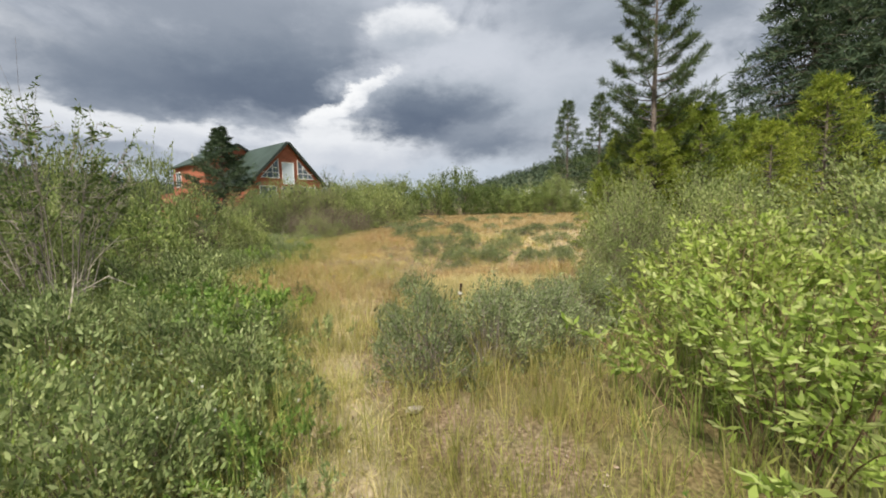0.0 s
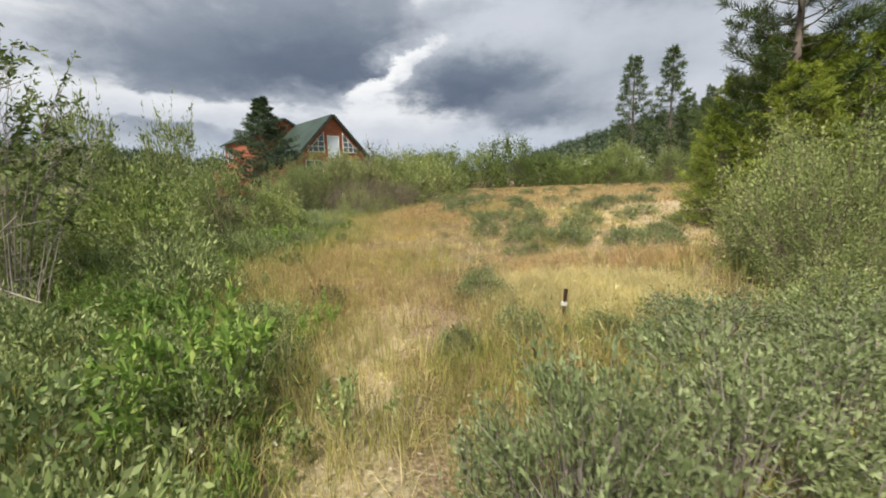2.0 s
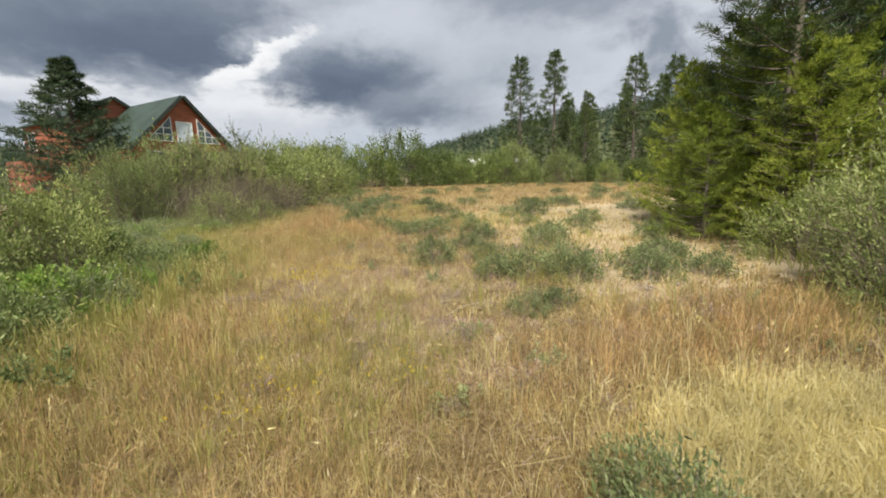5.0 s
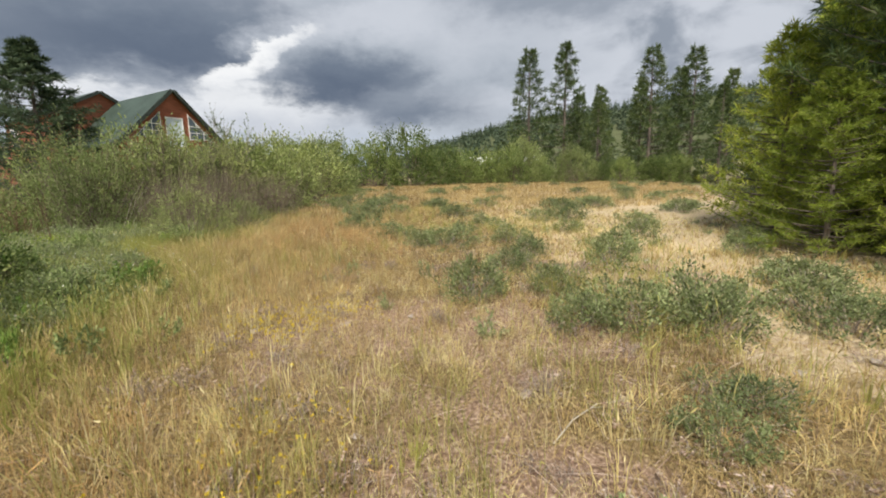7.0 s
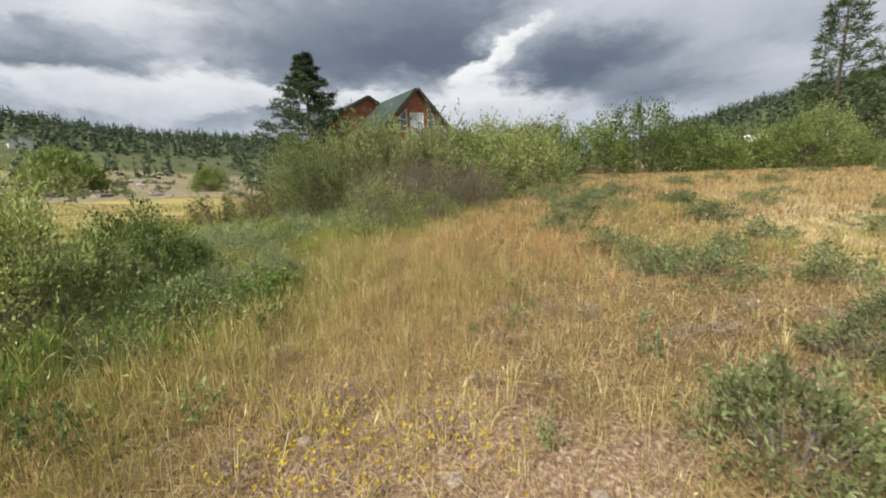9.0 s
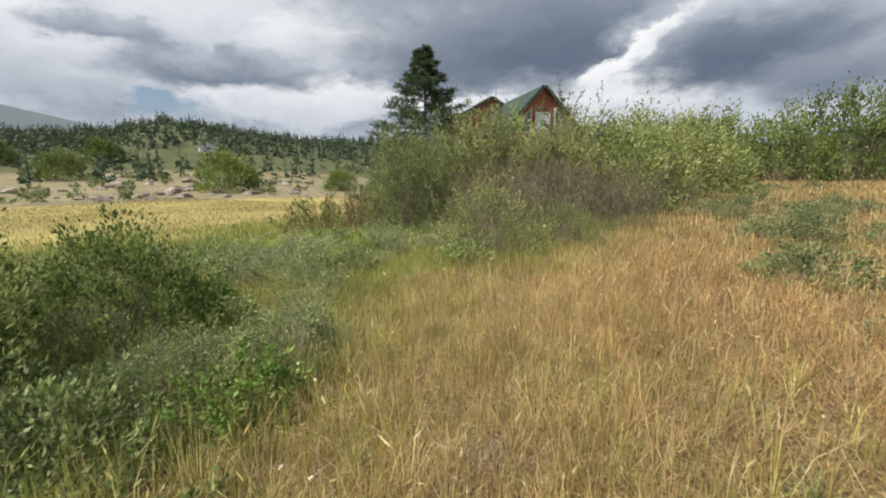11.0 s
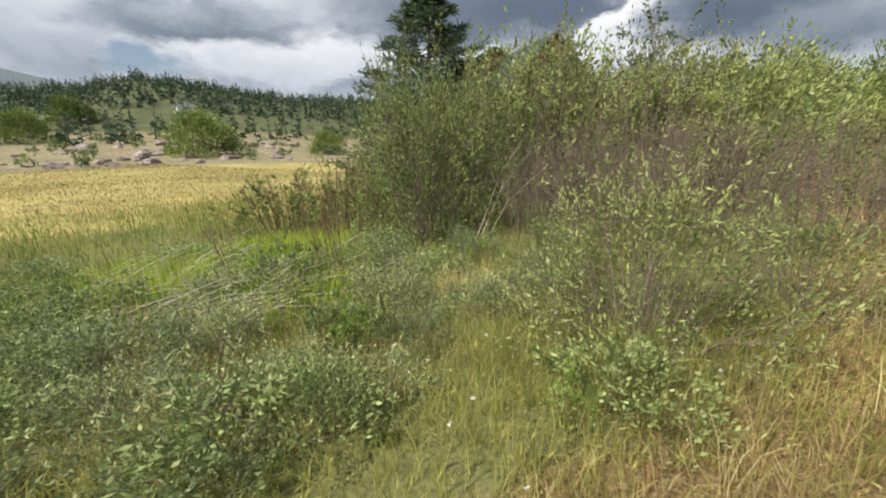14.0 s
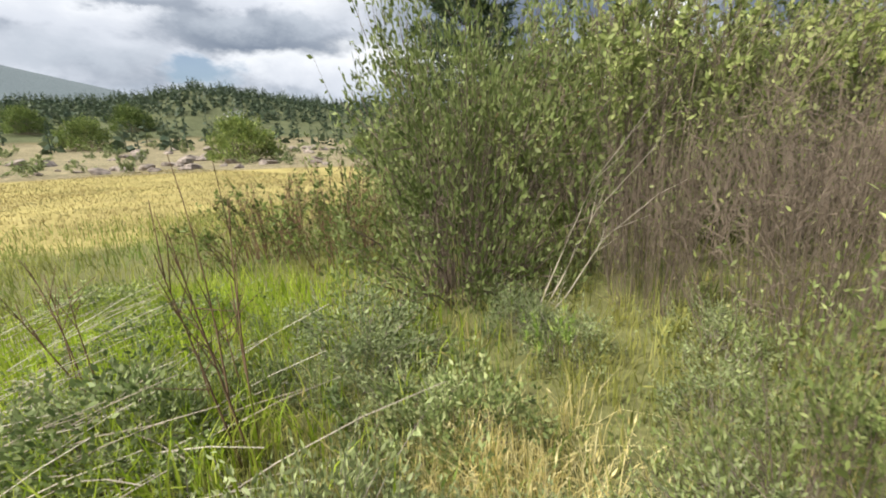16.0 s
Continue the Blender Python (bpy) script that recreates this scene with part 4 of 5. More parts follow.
def full_kinds(n, name, seed, *args, **kw):
    return [tuple(zip(("branchwork", "foliage"), clumped_meshes(name, seed + i, *args, **kw))) for i in range(n)]


def kinds(n, name, seed, *args, **kw):
    return [tuple(zip(("branchwork", "foliage"), shrub_meshes(name, seed + i, *args, **kw))) for i in range(n)]


sages = full_kinds(3, "sage", 20, MEADOWSAGE, GREYSTEM, clumps=46, per=50, leaf=0.085, wide=0.38, clump=0.13, shoots=50, shoot=0.28, on_shoot=7, stem_r=0.010, bare=30)
soft_sages = full_kinds(3, "soft_sage", 24, SAGE, GREYSTEM, clumps=52, per=42, leaf=0.075, wide=0.32, clump=0.12, shoots=70, shoot=0.4, on_shoot=9, stem_r=0.008, bare=30)
big_sages = full_kinds(2, "big_sage", 30, SAGE, GREYSTEM, clumps=130, per=60, leaf=0.05, wide=0.38, clump=0.085, shoots=170, shoot=0.22, on_shoot=10, stem_r=0.009, bare=120, aspect=1.3)
near_greens = full_kinds(3, "low_shrub", 40, LOWGREEN, STEM, clumps=70, per=46, leaf=0.062, wide=0.42, clump=0.11, shoots=90, shoot=0.3, on_shoot=9, stem_r=0.007, bare=20)
greens = full_kinds(3, "low_shrub", 46, LOWGREEN, STEM, clumps=44, per=42, leaf=0.082, wide=0.42, clump=0.13, shoots=40, shoot=0.3, on_shoot=8, stem_r=0.007)
herbs = kinds(2, "herb", 50, HERB, STEM, n_stems=24, n_twigs=140, n_leaves=1900, leaf=0.10, wide=0.34, low=0.15, dome=0.4, twig=0.24, stem_r=0.006, base=0.4, near=False)
willows = full_kinds(3, "willow", 60, WILLOW, STEM, clumps=110, per=76, leaf=0.050, wide=0.40, clump=0.10, shoots=110, shoot=0.24, on_shoot=9, stem_r=0.0045, bare=60, aspect=1.3)
near_willows = full_kinds(2, "willow", 66, WILLOW, STEM, clumps=190, per=56, leaf=0.043, wide=0.40, clump=0.085, shoots=260, shoot=0.26, on_shoot=10, stem_r=0.005, bare=420, aspect=1.6, inner=0.5)
crowns = kinds(2, "crown_willow", 68, WILLOW, DULLSTEM, n_stems=80, n_twigs=900, n_leaves=13000, leaf=0.037, wide=0.42, low=0.42, dome=0.5, twig=0.17, stem_r=0.005, bare=500, base=0.55, upright=0.2, aspect=1.6, even=0.76)
darks = full_kinds(3, "dark_willow", 70, DARKWILLOW, STEM, clumps=110, per=70, leaf=0.053, wide=0.46, clump=0.10, shoots=80, shoot=0.2, on_shoot=8, stem_r=0.0045, aspect=1.2)
brights = kinds(2, "bright_willow", 80, BRIGHT, REDSTEM, n_stems=50, n_twigs=460, n_leaves=6000, leaf=0.062, wide=0.36, low=0.12, dome=0.45, twig=0.23, stem_r=0.005, upright=0.3, base=0.5)
airy = kinds(2, "airy_willow", 90, DARKWILLOW, GREYSTEM, n_stems=26, n_twigs=320, n_leaves=5000, leaf=0.045, wide=0.4, low=0.4, dome=0.45, twig=0.22, stem_r=0.005, bare=120, base=0.25, upright=0.0, aspect=2.2)
dead = kinds(2, "brush", 100, WILLOW, DULLSTEM, n_stems=70, n_twigs=420, n_leaves=420, leaf=0.032, wide=0.35, low=0.3, dome=0.5, twig=0.2, stem_r=0.0042, bare=1000, base=0.6, upright=0.4)
brown = kinds(1, "brown_brush", 110, DARKWILLOW, REDSTEM, n_stems=60, n_twigs=300, n_leaves=2400, leaf=0.055, wide=0.35, low=0.12, dome=0.5, twig=0.18, stem_r=0.006, bare=420, base=0.6, upright=0.4)
front = full_kinds(1, "front_willow", 120, WILLOW, STEM, clumps=110, per=46, leaf=0.042, wide=0.34, clump=0.10, shoots=190, shoot=0.42, on_shoot=14, stem_r=0.005, bare=160, aspect=1.3)
scrubs = kinds(2, "scrub", 130, SAGE, GREYSTEM, n_stems=9, n_twigs=50, n_leaves=420, leaf=0.2, wide=0.5, low=0.1, dome=0.6, twig=0.3, stem_r=0.01, upright=0.1, base=0.4, near=False)


def pick(lst):
    return lst[rnd.randrange(len(lst))]


SAGE_LABEL = "grey-green sagebrush growing in dry meadow grass"
for x, y, r, h in [(0.62, 3.5, 0.52, 0.95), (1.35, 3.75, 0.66, 0.86), (2.1, 3.95, 0.66, 0.76), (2.3, 5.05, 0.7, 0.6), (3.0, 4.7, 0.7, 0.7)]:
    plant("sagebrush", pick(big_sages), x, y, r, h, "large silvery green sagebrush with woody grey stems beside the path", "sagebrush", "sagebrush by the path")
for x, y, r, h in [(1.9, 5.75, 0.35, 0.3), (2.5, 13.05, 0.46, 0.58), (3.4, 11.55, 0.6, 0.5), (4.1, 11.4, 0.58, 0.62), (2.95, 11.75, 0.4, 0.4), (3.45, 12.75, 0.4, 0.42), (5.2, 13.5, 0.5, 0.55), (5.9, 14.1, 0.5, 0.5),
                   (3.55, 16.2, 0.62, 0.5), (4.85, 16.0, 0.5, 0.5), (3.05, 16.4, 0.4, 0.38), (4.4, 14.65, 0.38, 0.4), (2.65, 19.7, 0.6, 0.5), (2.95, 17.75, 0.55, 0.42), (3.35, 22.2, 0.7, 0.55), (8.6, 13.5, 0.42, 0.5),
                   (4.9, 10.5, 0.42, 0.42), (5.75, 10.25, 0.45, 0.42), (3.95, 11.1, 0.4, 0.5), (2.35, 10.0, 0.26, 0.28), (2.8, 10.15, 0.32, 0.26), (7.85, 15.3, 0.5, 0.42), (7.95, 13.15, 0.45, 0.42), (9.1, 16.5, 0.6, 0.45),
                   (5.2, 10.9, 0.5, 0.45), (6.3, 11.5, 0.55, 0.45), (6.7, 11.9, 0.45, 0.36), (8.3, 18.3, 0.7, 0.55), (10.4, 20.8, 0.7, 0.5), (11.8, 20.7, 0.7, 0.5), (5.8, 20.6, 0.65, 0.5), (3.65, 14.1, 0.4, 0.42),
                   (1.1, 7.2, 0.36, 0.5), (1.25, 7.5, 0.28, 0.36), (6.9, 16.6, 0.4, 0.4), (5.6, 18.4, 0.5, 0.42), (2.8, 26.4, 0.7, 0.5), (5.8, 27.4, 0.8, 0.5), (4.6, 26.0, 0.6, 0.45), (6.4, 23.5, 0.7, 0.5), (13.0, 18.2, 0.8, 0.5)]:
    plant("sagebrush", pick(sages), x, y, r, h, SAGE_LABEL, "sagebrush", "meadow sagebrush")
for i in range(46):
    y = rnd.uniform(17, 38)
    x = rnd.uniform(float(edge(y)) + (4.0 if y < 24 else 1.5), float(right_edge(y)) - 0.5)
    plant("sagebrush", pick(sages), x, y, rnd.uniform(0.35, 0.75), rnd.uniform(0.3, 0.5), SAGE_LABEL, "sagebrush", "meadow sagebrush")

LOW_LABEL = "low leafy green shrub in the thicket"


def clear_of(x, y, r):
    return float(path_gap(np.array([x]), np.array([y]))[0]) > r


spots = []
tries = 0
while len(spots) < 135 and tries < 6000:
    tries += 1
    y = rnd.uniform(-0.5, 19.5)
    x = float(edge(y)) - 0.1 - abs(rnd.gauss(0, 1.9))
    r = rnd.uniform(0.4, 0.72) * (1 if y < 12 else 0.8)
    if not clear_of(x, y, r + 0.12) or any(math.hypot(x - a, y - b) < 0.62 * (r + c) for a, b, c in spots):
        continue
    spots.append((x, y, r))
for x, y, r in spots:
    h = r * rnd.uniform(1.05, 1.5) * (1 if y < 12.5 else 0.62)
    if y > 11 and rnd.random() < 0.75:
        plant("sagebrush", pick(soft_sages), x, y, r, h, "soft grey-green sagebrush among lush grass", "sagebrush", "meadow sagebrush")
        continue
    plant("low_shrub", pick(herbs if rnd.random() < 0.28 else greens if not clear_of(x, y, 99) or clear_of(x, y, 2.9) else near_greens), x, y, r, h, LOW_LABEL, "shrub", "thicket shrubs")
for x, y, r, h in [(-2.9, 19.7, 0.3, 0.38), (-3.4, 20.2, 0.45, 0.5), (-4.3, 19.2, 0.5, 0.5), (-3.6, 18.4, 0.5, 0.45), (-5.2, 20.0, 0.5, 0.45), (-4.2, 21.5, 0.6, 0.5), (-2.3, 20.8, 0.4, 0.4)]:
    plant("sagebrush", pick(soft_sages), x, y, r, h, "soft grey-green sagebrush among lush grass", "sagebrush", "meadow sagebrush")
for k in range(26):
    x, y = rnd.uniform(-5.4, -1.2), rnd.uniform(19.6, 22.3)
    if clear_of(x, y, 0.75):
        plant("low_shrub", pick(soft_sages), x, y, rnd.uniform(0.25, 0.42), rnd.uniform(0.22, 0.4), "soft low green forbs in front of the willow", "shrub", "thicket shrubs")
for i in range(14):
    plant("low_shrub", pick(greens), rnd.uniform(-10.5, -4.5), rnd.uniform(16.5, 24), rnd.uniform(0.4, 0.8), rnd.uniform(0.3, 0.55), LOW_LABEL, "shrub", "thicket shrubs")

count = 0
while count < 32:
    y = rnd.uniform(-0.3, 19.5)
    x = float(edge(y)) - 0.25 - abs(rnd.gauss(0, 1.5))
    r = rnd.uniform(0.35, 0.62)
    if not clear_of(x, y, r + 0.25):
        continue
    plant("low_shrub", pick(greens if rnd.random() < 0.7 else herbs), x, y, r, rnd.uniform(0.5, 0.85) * (0.8 if y > 12 else 1), LOW_LABEL, "shrub", "thicket shrubs")
    count += 1
for i in range(16):
    y = rnd.uniform(14.5, 21)
    plant("low_shrub", pick(greens), rnd.uniform(-8.5, -3.2), y, rnd.uniform(0.4, 0.7), rnd.uniform(0.35, 0.6), LOW_LABEL, "shrub", "thicket shrubs")

W_LABEL = "grey-green willow bush with many thin stems"
plant("willow", airy[0], -4.1, 7.1, 1.7, 3.4, "tall airy willow with grey twigs above the thicket", "willow", turn=40)
for x, y, r, h in [(-7.0, 13.0, 1.5, 3.7), (-5.8, 14.6, 1.3, 3.6), (-4.4, 10.5, 1.3, 2.0), (-5.6, 8.5, 1.4, 2.3), (-4.3, 13.6, 1.3, 2.4), (-6.8, 10.8, 1.5, 2.5),
                   (-3.1, 14.2, 0.9, 1.7), (-8.4, 9.0, 1.6, 2.7), (-8.8, 12.0, 1.7, 2.6), (-3.4, 15.8, 0.8, 1.2), (-7.6, 15.4, 1.4, 2.1), (-4.4, 4.5, 1.2, 1.9), (-6.2, 5.5, 1.5, 2.4),
                   (-10.5, 11.0, 1.8, 2.6), (-9.6, 14.8, 1.5, 2.0)]:
    plant("willow", pick(darks if rnd.random() < 0.4 else willows), x, y, r, h, W_LABEL, "willow", "thicket willows")
# the large bush at the end of the walk and its neighbours
BIG = "large willow bush with bright leaves and bare lower stems"
plant("willow", near_willows[0], -4.15, 22.95, 1.15, 2.9, BIG, "willow", "end willows")
plant("willow", crowns[0], -2.75, 24.3, 1.55, 3.2, BIG, "willow", "end willows")
plant("willow", crowns[1], -1.1, 25.2, 1.6, 2.7, BIG, "willow", "end willows")
plant("willow", near_willows[1], -5.3, 25.0, 1.5, 2.8, BIG, "willow", "end willows")
plant("willow", willows[2], -3.2, 26.4, 2.2, 3.4, BIG, "willow", "end willows")
plant("willow", airy[1], -0.9, 26.6, 1.5, 4.0, "tall airy willow rising over the hedge", "willow")
for k, (x, y, r, h) in enumerate([(-2.6, 22.95, 0.6, 1.5), (-1.75, 22.5, 0.9, 1.7), (-0.5, 22.6, 1.05, 1.75), (0.7, 23.2, 1.1, 1.6), (-1.3, 23.6, 1.0, 1.9)]):
    plant("dead_brush", dead[k % 2], x, y, r, h, "grey-brown leafless brush in front of the willow", "brush")
plant("willow", front[0], -1.4, 20.25, 0.95, 1.35, "low willow with upright yellow-green shoots at the meadow edge", "willow")
plant("willow", front[0], -2.1, 20.85, 0.5, 0.95, "low willow with upright yellow-green shoots at the meadow edge", "willow")
plant("willow", front[0], -0.3, 20.9, 0.7, 0.95, "low willow with upright yellow-green shoots at the meadow edge", "willow")
plant("brown_brush", brown[0], -8.0, 24.2, 1.5, 1.4, "dark brown twiggy brush at the field edge", "brush")
plant("brown_brush", brown[0], -6.3, 23.8, 1.2, 1.5, "dark brown twiggy brush at the field edge", "brush")
for x, y, r, h in [(-6.5, 28.0, 1.8, 2.0), (-4.6, 28.0, 2.2, 2.5), (-2.0, 28.8, 2.5, 2.9), (0.6, 27.6, 2.2, 2.7), (2.0, 30.6, 2.3, 2.8), (3.2, 34.0, 2.5, 3.0), (4.3, 38.0, 2.6, 3.3), (0.0, 32.5, 2.6, 3.0)]:
    plant("willow", pick(willows), x, y, r, h * 1.12, W_LABEL, "willow", "hedge willows")
for x, y, r, h in [(5.6, 42.0, 2.8, 3.5), (8.6, 42.2, 2.8, 3.6), (11.6, 42.0, 3.1, 4.4), (14.4, 42.6, 2.6, 3.4), (16.6, 42.4, 2.6, 2.8), (19.4, 42.4, 2.7, 2.9), (21.2, 41.2, 2.2, 2.9), (2.5, 43.5, 2.8, 3.3), (-0.5, 41, 2.8, 3.1), (-3.5, 40, 2.8, 2.8)]:
    plant("willow", pick(darks), x, y, r, h * 1.16, "dense dark green willow in the hedge behind the meadow", "willow", "hedge willows")
for x, y, r, h in [(22.4, 41.4, 2.8, 3.8), (26.0, 38.4, 2.2, 3.0), (24.6, 43, 2.5, 3.4)]:
    plant("willow", pick(willows), x, y, r, h * 1.12, W_LABEL, "willow", "hedge willows")
# low growth that closes the hedge in front of the white building
for k, (x, y, r, h) in enumerate([(17.6, 44.2, 2.3, 2.1), (19.2, 43.6, 2.2, 2.0), (20.8, 44.4, 2.4, 2.1), (22.6, 44.6, 2.3, 2.2)]):
    plant("willow", darks[k % len(darks)], x, y, r, h, "dense dark green willow in the hedge behind the meadow", "willow", "hedge willows", turn=70 * k)
# right-hand side
BR = "bright green broad-leaved willow close to the path"
plant("willow", brights[0], 2.65, 1.9, 1.3, 1.1, BR, "willow", "bright willows", turn=20)
plant("willow", brights[1], 3.8, 3.3, 1.3, 1.3, BR, "willow", "bright willows", turn=200)
plant("willow", brights[0], 4.6, 1.9, 1.5, 1.4, BR, "willow", "bright willows", turn=120)
plant("willow", brights[1], 5.3, 4.2, 1.3, 1.55, BR, "willow", "bright willows", turn=60)
for x, y, r, h in [(5.2, 6.7, 1.0, 2.1), (6.4, 8.3, 1.25, 2.2), (6.2, 5.6, 1.1, 1.8), (7.4, 7.0, 1.3, 2.2), (3.2, 4.9, 0.6, 0.8), (8.2, 4.8, 1.7, 2.3), (6.6, 3.2, 1.5, 1.9), (9.0, 8.2, 1.5, 2.4), (7.9, 9.9, 1.0, 1.4), (4.6, 6.0, 0.7, 1.1), (5.6, 7.8, 0.8, 1.0)]:
    plant("willow", pick(near_willows if x < 6.5 else willows), x, y, r, h, W_LABEL, "willow", "willows by the pines")


def conifer(name, meshes, x, y, scale, label, category, group="", wide=1.0):
    return plant(name, list(zip(("trunk", "branchwork", "foliage"), meshes)), x, y, scale * wide, scale, label, category, group, sink=0.05)


near_pine = conifer_meshes("pine", 199, PINE, 10, 2.2, 84, 16, 22, 0.24, 0.075, 0.20, 0.5, 0.0, 0.5, 0.15, 0.3, 0.24)
pines = [conifer_meshes("pine", 200 + i, PINE, 10, 2.4, 85, 11, 7, 0.40, 0.115, 0.10, 0.25, 0.1, 0.7, 0.16, 0.25, 0.3) for i in range(2)]
near_young = conifer_meshes("young_pine", 209, YOUNGPINE, 6, 2.3, 110, 18, 14, 0.18, 0.12, 0.02, 0.25, 0.0, 0.6, 0.10, 0.15, 0.38)
youngs = [conifer_meshes("young_pine", 210 + i, YOUNGPINE, 6, 2.3, 110, 13, 9, 0.24, 0.13, 0.02, 0.25, 0.0, 0.65, 0.10, 0.15, 0.38) for i in range(2)]
house_spruce = conifer_meshes("spruce", 225, SPRUCE, 8, 4.0, 120, 22, 12, 0.26, 0.13, 0.03, 0.3, 0.12, 1.05, 0.14, 0.1, 0.42)
spruces = [conifer_meshes("spruce", 220 + i, SPRUCE, 8, 3.1, 170, 20, 11, 0.26, 0.12, 0.02, 0.10, 0.3, 0.72, 0.14, 0.08, 0.5) for i in range(2)]

conifer("pine_tree", near_pine, 9.6, 11.4, 0.86, "tall lodgepole pine with open upswept branches", "pine tree", wide=1.15)
conifer("spruce_tree", spruces[0], 22.5, 16.0, 1.75, "very tall dark spruce with layered boughs", "spruce tree")
conifer("spruce_tree", spruces[1], 25.4, 15.0, 1.7, "very tall dark spruce with layered boughs", "spruce tree")
for x, y, s in [(8.7, 12.4, 0.5), (10.8, 12.9, 0.85), (8.9, 10.6, 0.62), (10.4, 10.4, 0.72), (11.2, 12.3, 0.8), (12.2, 10.6, 0.7), (12.6, 13.6, 0.8), (10.4, 14.0, 0.7), (10.8, 8.6, 0.6), (14.5, 15.0, 0.95), (13.8, 9.4, 0.85)]:
    conifer("young_pine", near_young if x < 9.5 else youngs[rnd.randrange(2)], x, y, s, "bushy yellow-green young pine at the meadow side", "pine tree", "young pines")
conifer("pine_tree", pines[0], 29.5, 43.8, 1.35, "full green pine in the grove behind the meadow", "pine tree", "pine grove")
for x, y, s in [(26.3, 45.5, 1.30), (34.8, 38.0, 1.22), (38.0, 36.0, 1.2), (33.5, 43.0, 0.95), (30.8, 40.5, 0.8), (41.0, 34.5, 1.0), (37.0, 41.0, 1.0), (43.0, 31.0, 1.05), (39.5, 29.0, 0.9), (32.5, 45.0, 0.9), (36, 25, 0.8), (40, 39, 1.1), (30, 22, 0.9), (33, 30, 0.75)]:
    conifer("pine_tree", pines[rnd.randrange(2)], x, y, s, "mature pine in the grove behind the meadow", "pine tree", "pine grove")
conifer("spruce_tree", house_spruce, -8.6, 33.5, 1.0, "dark green spruce standing before the red house", "spruce tree", wide=1.25)
for i in range(14):
    x = rnd.uniform(24, 40)
    y = 40 - (x - 26) * 0.75 + rnd.uniform(-1, 2.5)
    plant("willow", pick(darks), x, y, rnd.uniform(1.2, 2), rnd.uniform(1.5, 2.8), "dark undergrowth bush beneath the pines", "shrub", "grove undergrowth")

round_bushes = full_kinds(2, "field_bush", 180, DARKWILLOW, STEM, clumps=130, per=60, leaf=0.065, wide=0.5, clump=0.10, shoots=60, shoot=0.16, on_shoot=8, stem_r=0.004)
# bushes in the far field
for x, y, r, h in [(-48.4, 55.0, 4.3, 6.8), (-100.5, 61.0, 4.8, 7.6), (-132.5, 86.3, 5.6, 8.8), (-141.5, 66.8, 5.2, 8.6), (-38.0, 66.0, 2.6, 4.2)]:
    plant("field_bush", pick(round_bushes), x, y, r, h * 0.85, "rounded green bush standing in the hayfield", "shrub", "field bushes")


# ---- far woods, stuff ----
def far_woods():
    rng = np.random.default_rng(77)
    n = 7600
    az = np.radians(np.concatenate([rng.uniform(-100, -14, n // 2), rng.uniform(14, 85, n // 2)]))
    r = np.where(rng.uniform(0, 1, n) < 0.05, rng.uniform(95, 170, n), 300 - 130 * rng.uniform(0, 1, n) ** 1.3)
    x, y = r * np.sin(az), 12 + r * np.cos(az)
    z = gz(x, y)
    h = rng.uniform(2.8, 6.4, n)
    per = 13
    k = np.repeat(np.arange(n), per)
    u = np.tile(np.linspace(0.08, 1, per), n) + rng.normal(0, 0.01, n * per)
    a = rng.uniform(0, 2 * np.pi, n * per)
    p = np.stack([x[k], y[k], z[k] + u * h[k]], 1)
    reach = (1.05 - u) * h[k] * 0.34 * rng.uniform(0.6, 1.2, n * per) + 0.3
    d = np.stack([np.cos(a), np.sin(a), -0.25 + 0.6 * u], 1)
    v, f = leaves(rng, p, d, reach, reach * 0.8, 0.4, 0.1)
    t = np.stack([np.stack([x, y, z - 0.3], 1), np.stack([x, y, z + h], 1)], 1)
    v2, f2 = tubes(t, 0.16, 0.03)
    tagged(new("far_woods", mesh_from("far_woods", *join_faces([(v, f), (v2, f2)]), FOREST)), "dark conifer forest covering the distant hills", "forest", kind="stuff")


far_woods()


# ---- red house ----
SIDING = grain_mat("red_siding", [(0.3, (0.285, 0.098, 0.056)), (0.7, (0.365, 0.135, 0.078))], 6, 0.7, 0.25, (1, 1, 9))
ROOF = grain_mat("green_roof", [(0.3, (0.036, 0.056, 0.045)), (0.7, (0.055, 0.08, 0.065))], 4, 0.5, 0.2)
TRIM = grain_mat("white_trim", [(0.3, (0.72, 0.72, 0.70)), (0.7, (0.82, 0.82, 0.80))], 8, 0.5, 0.05)
FASCIA = grain_mat("dark_fascia", [(0.3, (0.03, 0.04, 0.035)), (0.7, (0.06, 0.07, 0.06))], 8, 0.6, 0.1)
DECK = grain_mat("deck_wood", [(0.3, (0.22, 0.08, 0.05)), (0.7, (0.32, 0.13, 0.08))], 8, 0.8, 0.3)
glass_m, gn, gl, gp = base_mat("window_glass", 0.06, 0.6)
gp.inputs["Base Color"].default_value = (0.10, 0.13, 0.16, 1)
shade_m, _, _, sp = base_mat("window_blind", 0.5, 0.4)
sp.inputs["Base Color"].default_value = (0.62, 0.70, 0.76, 1)


def prism(outline, y0, y1):
    """A solid between two depths from an outline in x and z."""
    bm = bmesh.new()
    a = [bm.verts.new((x, y0, z)) for x, z in outline]
    b = [bm.verts.new((x, y1, z)) for x, z in outline]
    bm.faces.new(a)
    bm.faces.new(b[::-1])
    for i in range(len(a)):
        j = (i + 1) % len(a)
        bm.faces.new((a[j], a[i], b[i], b[j]))
    bmesh.ops.recalc_face_normals(bm, faces=bm.faces)
    return bm


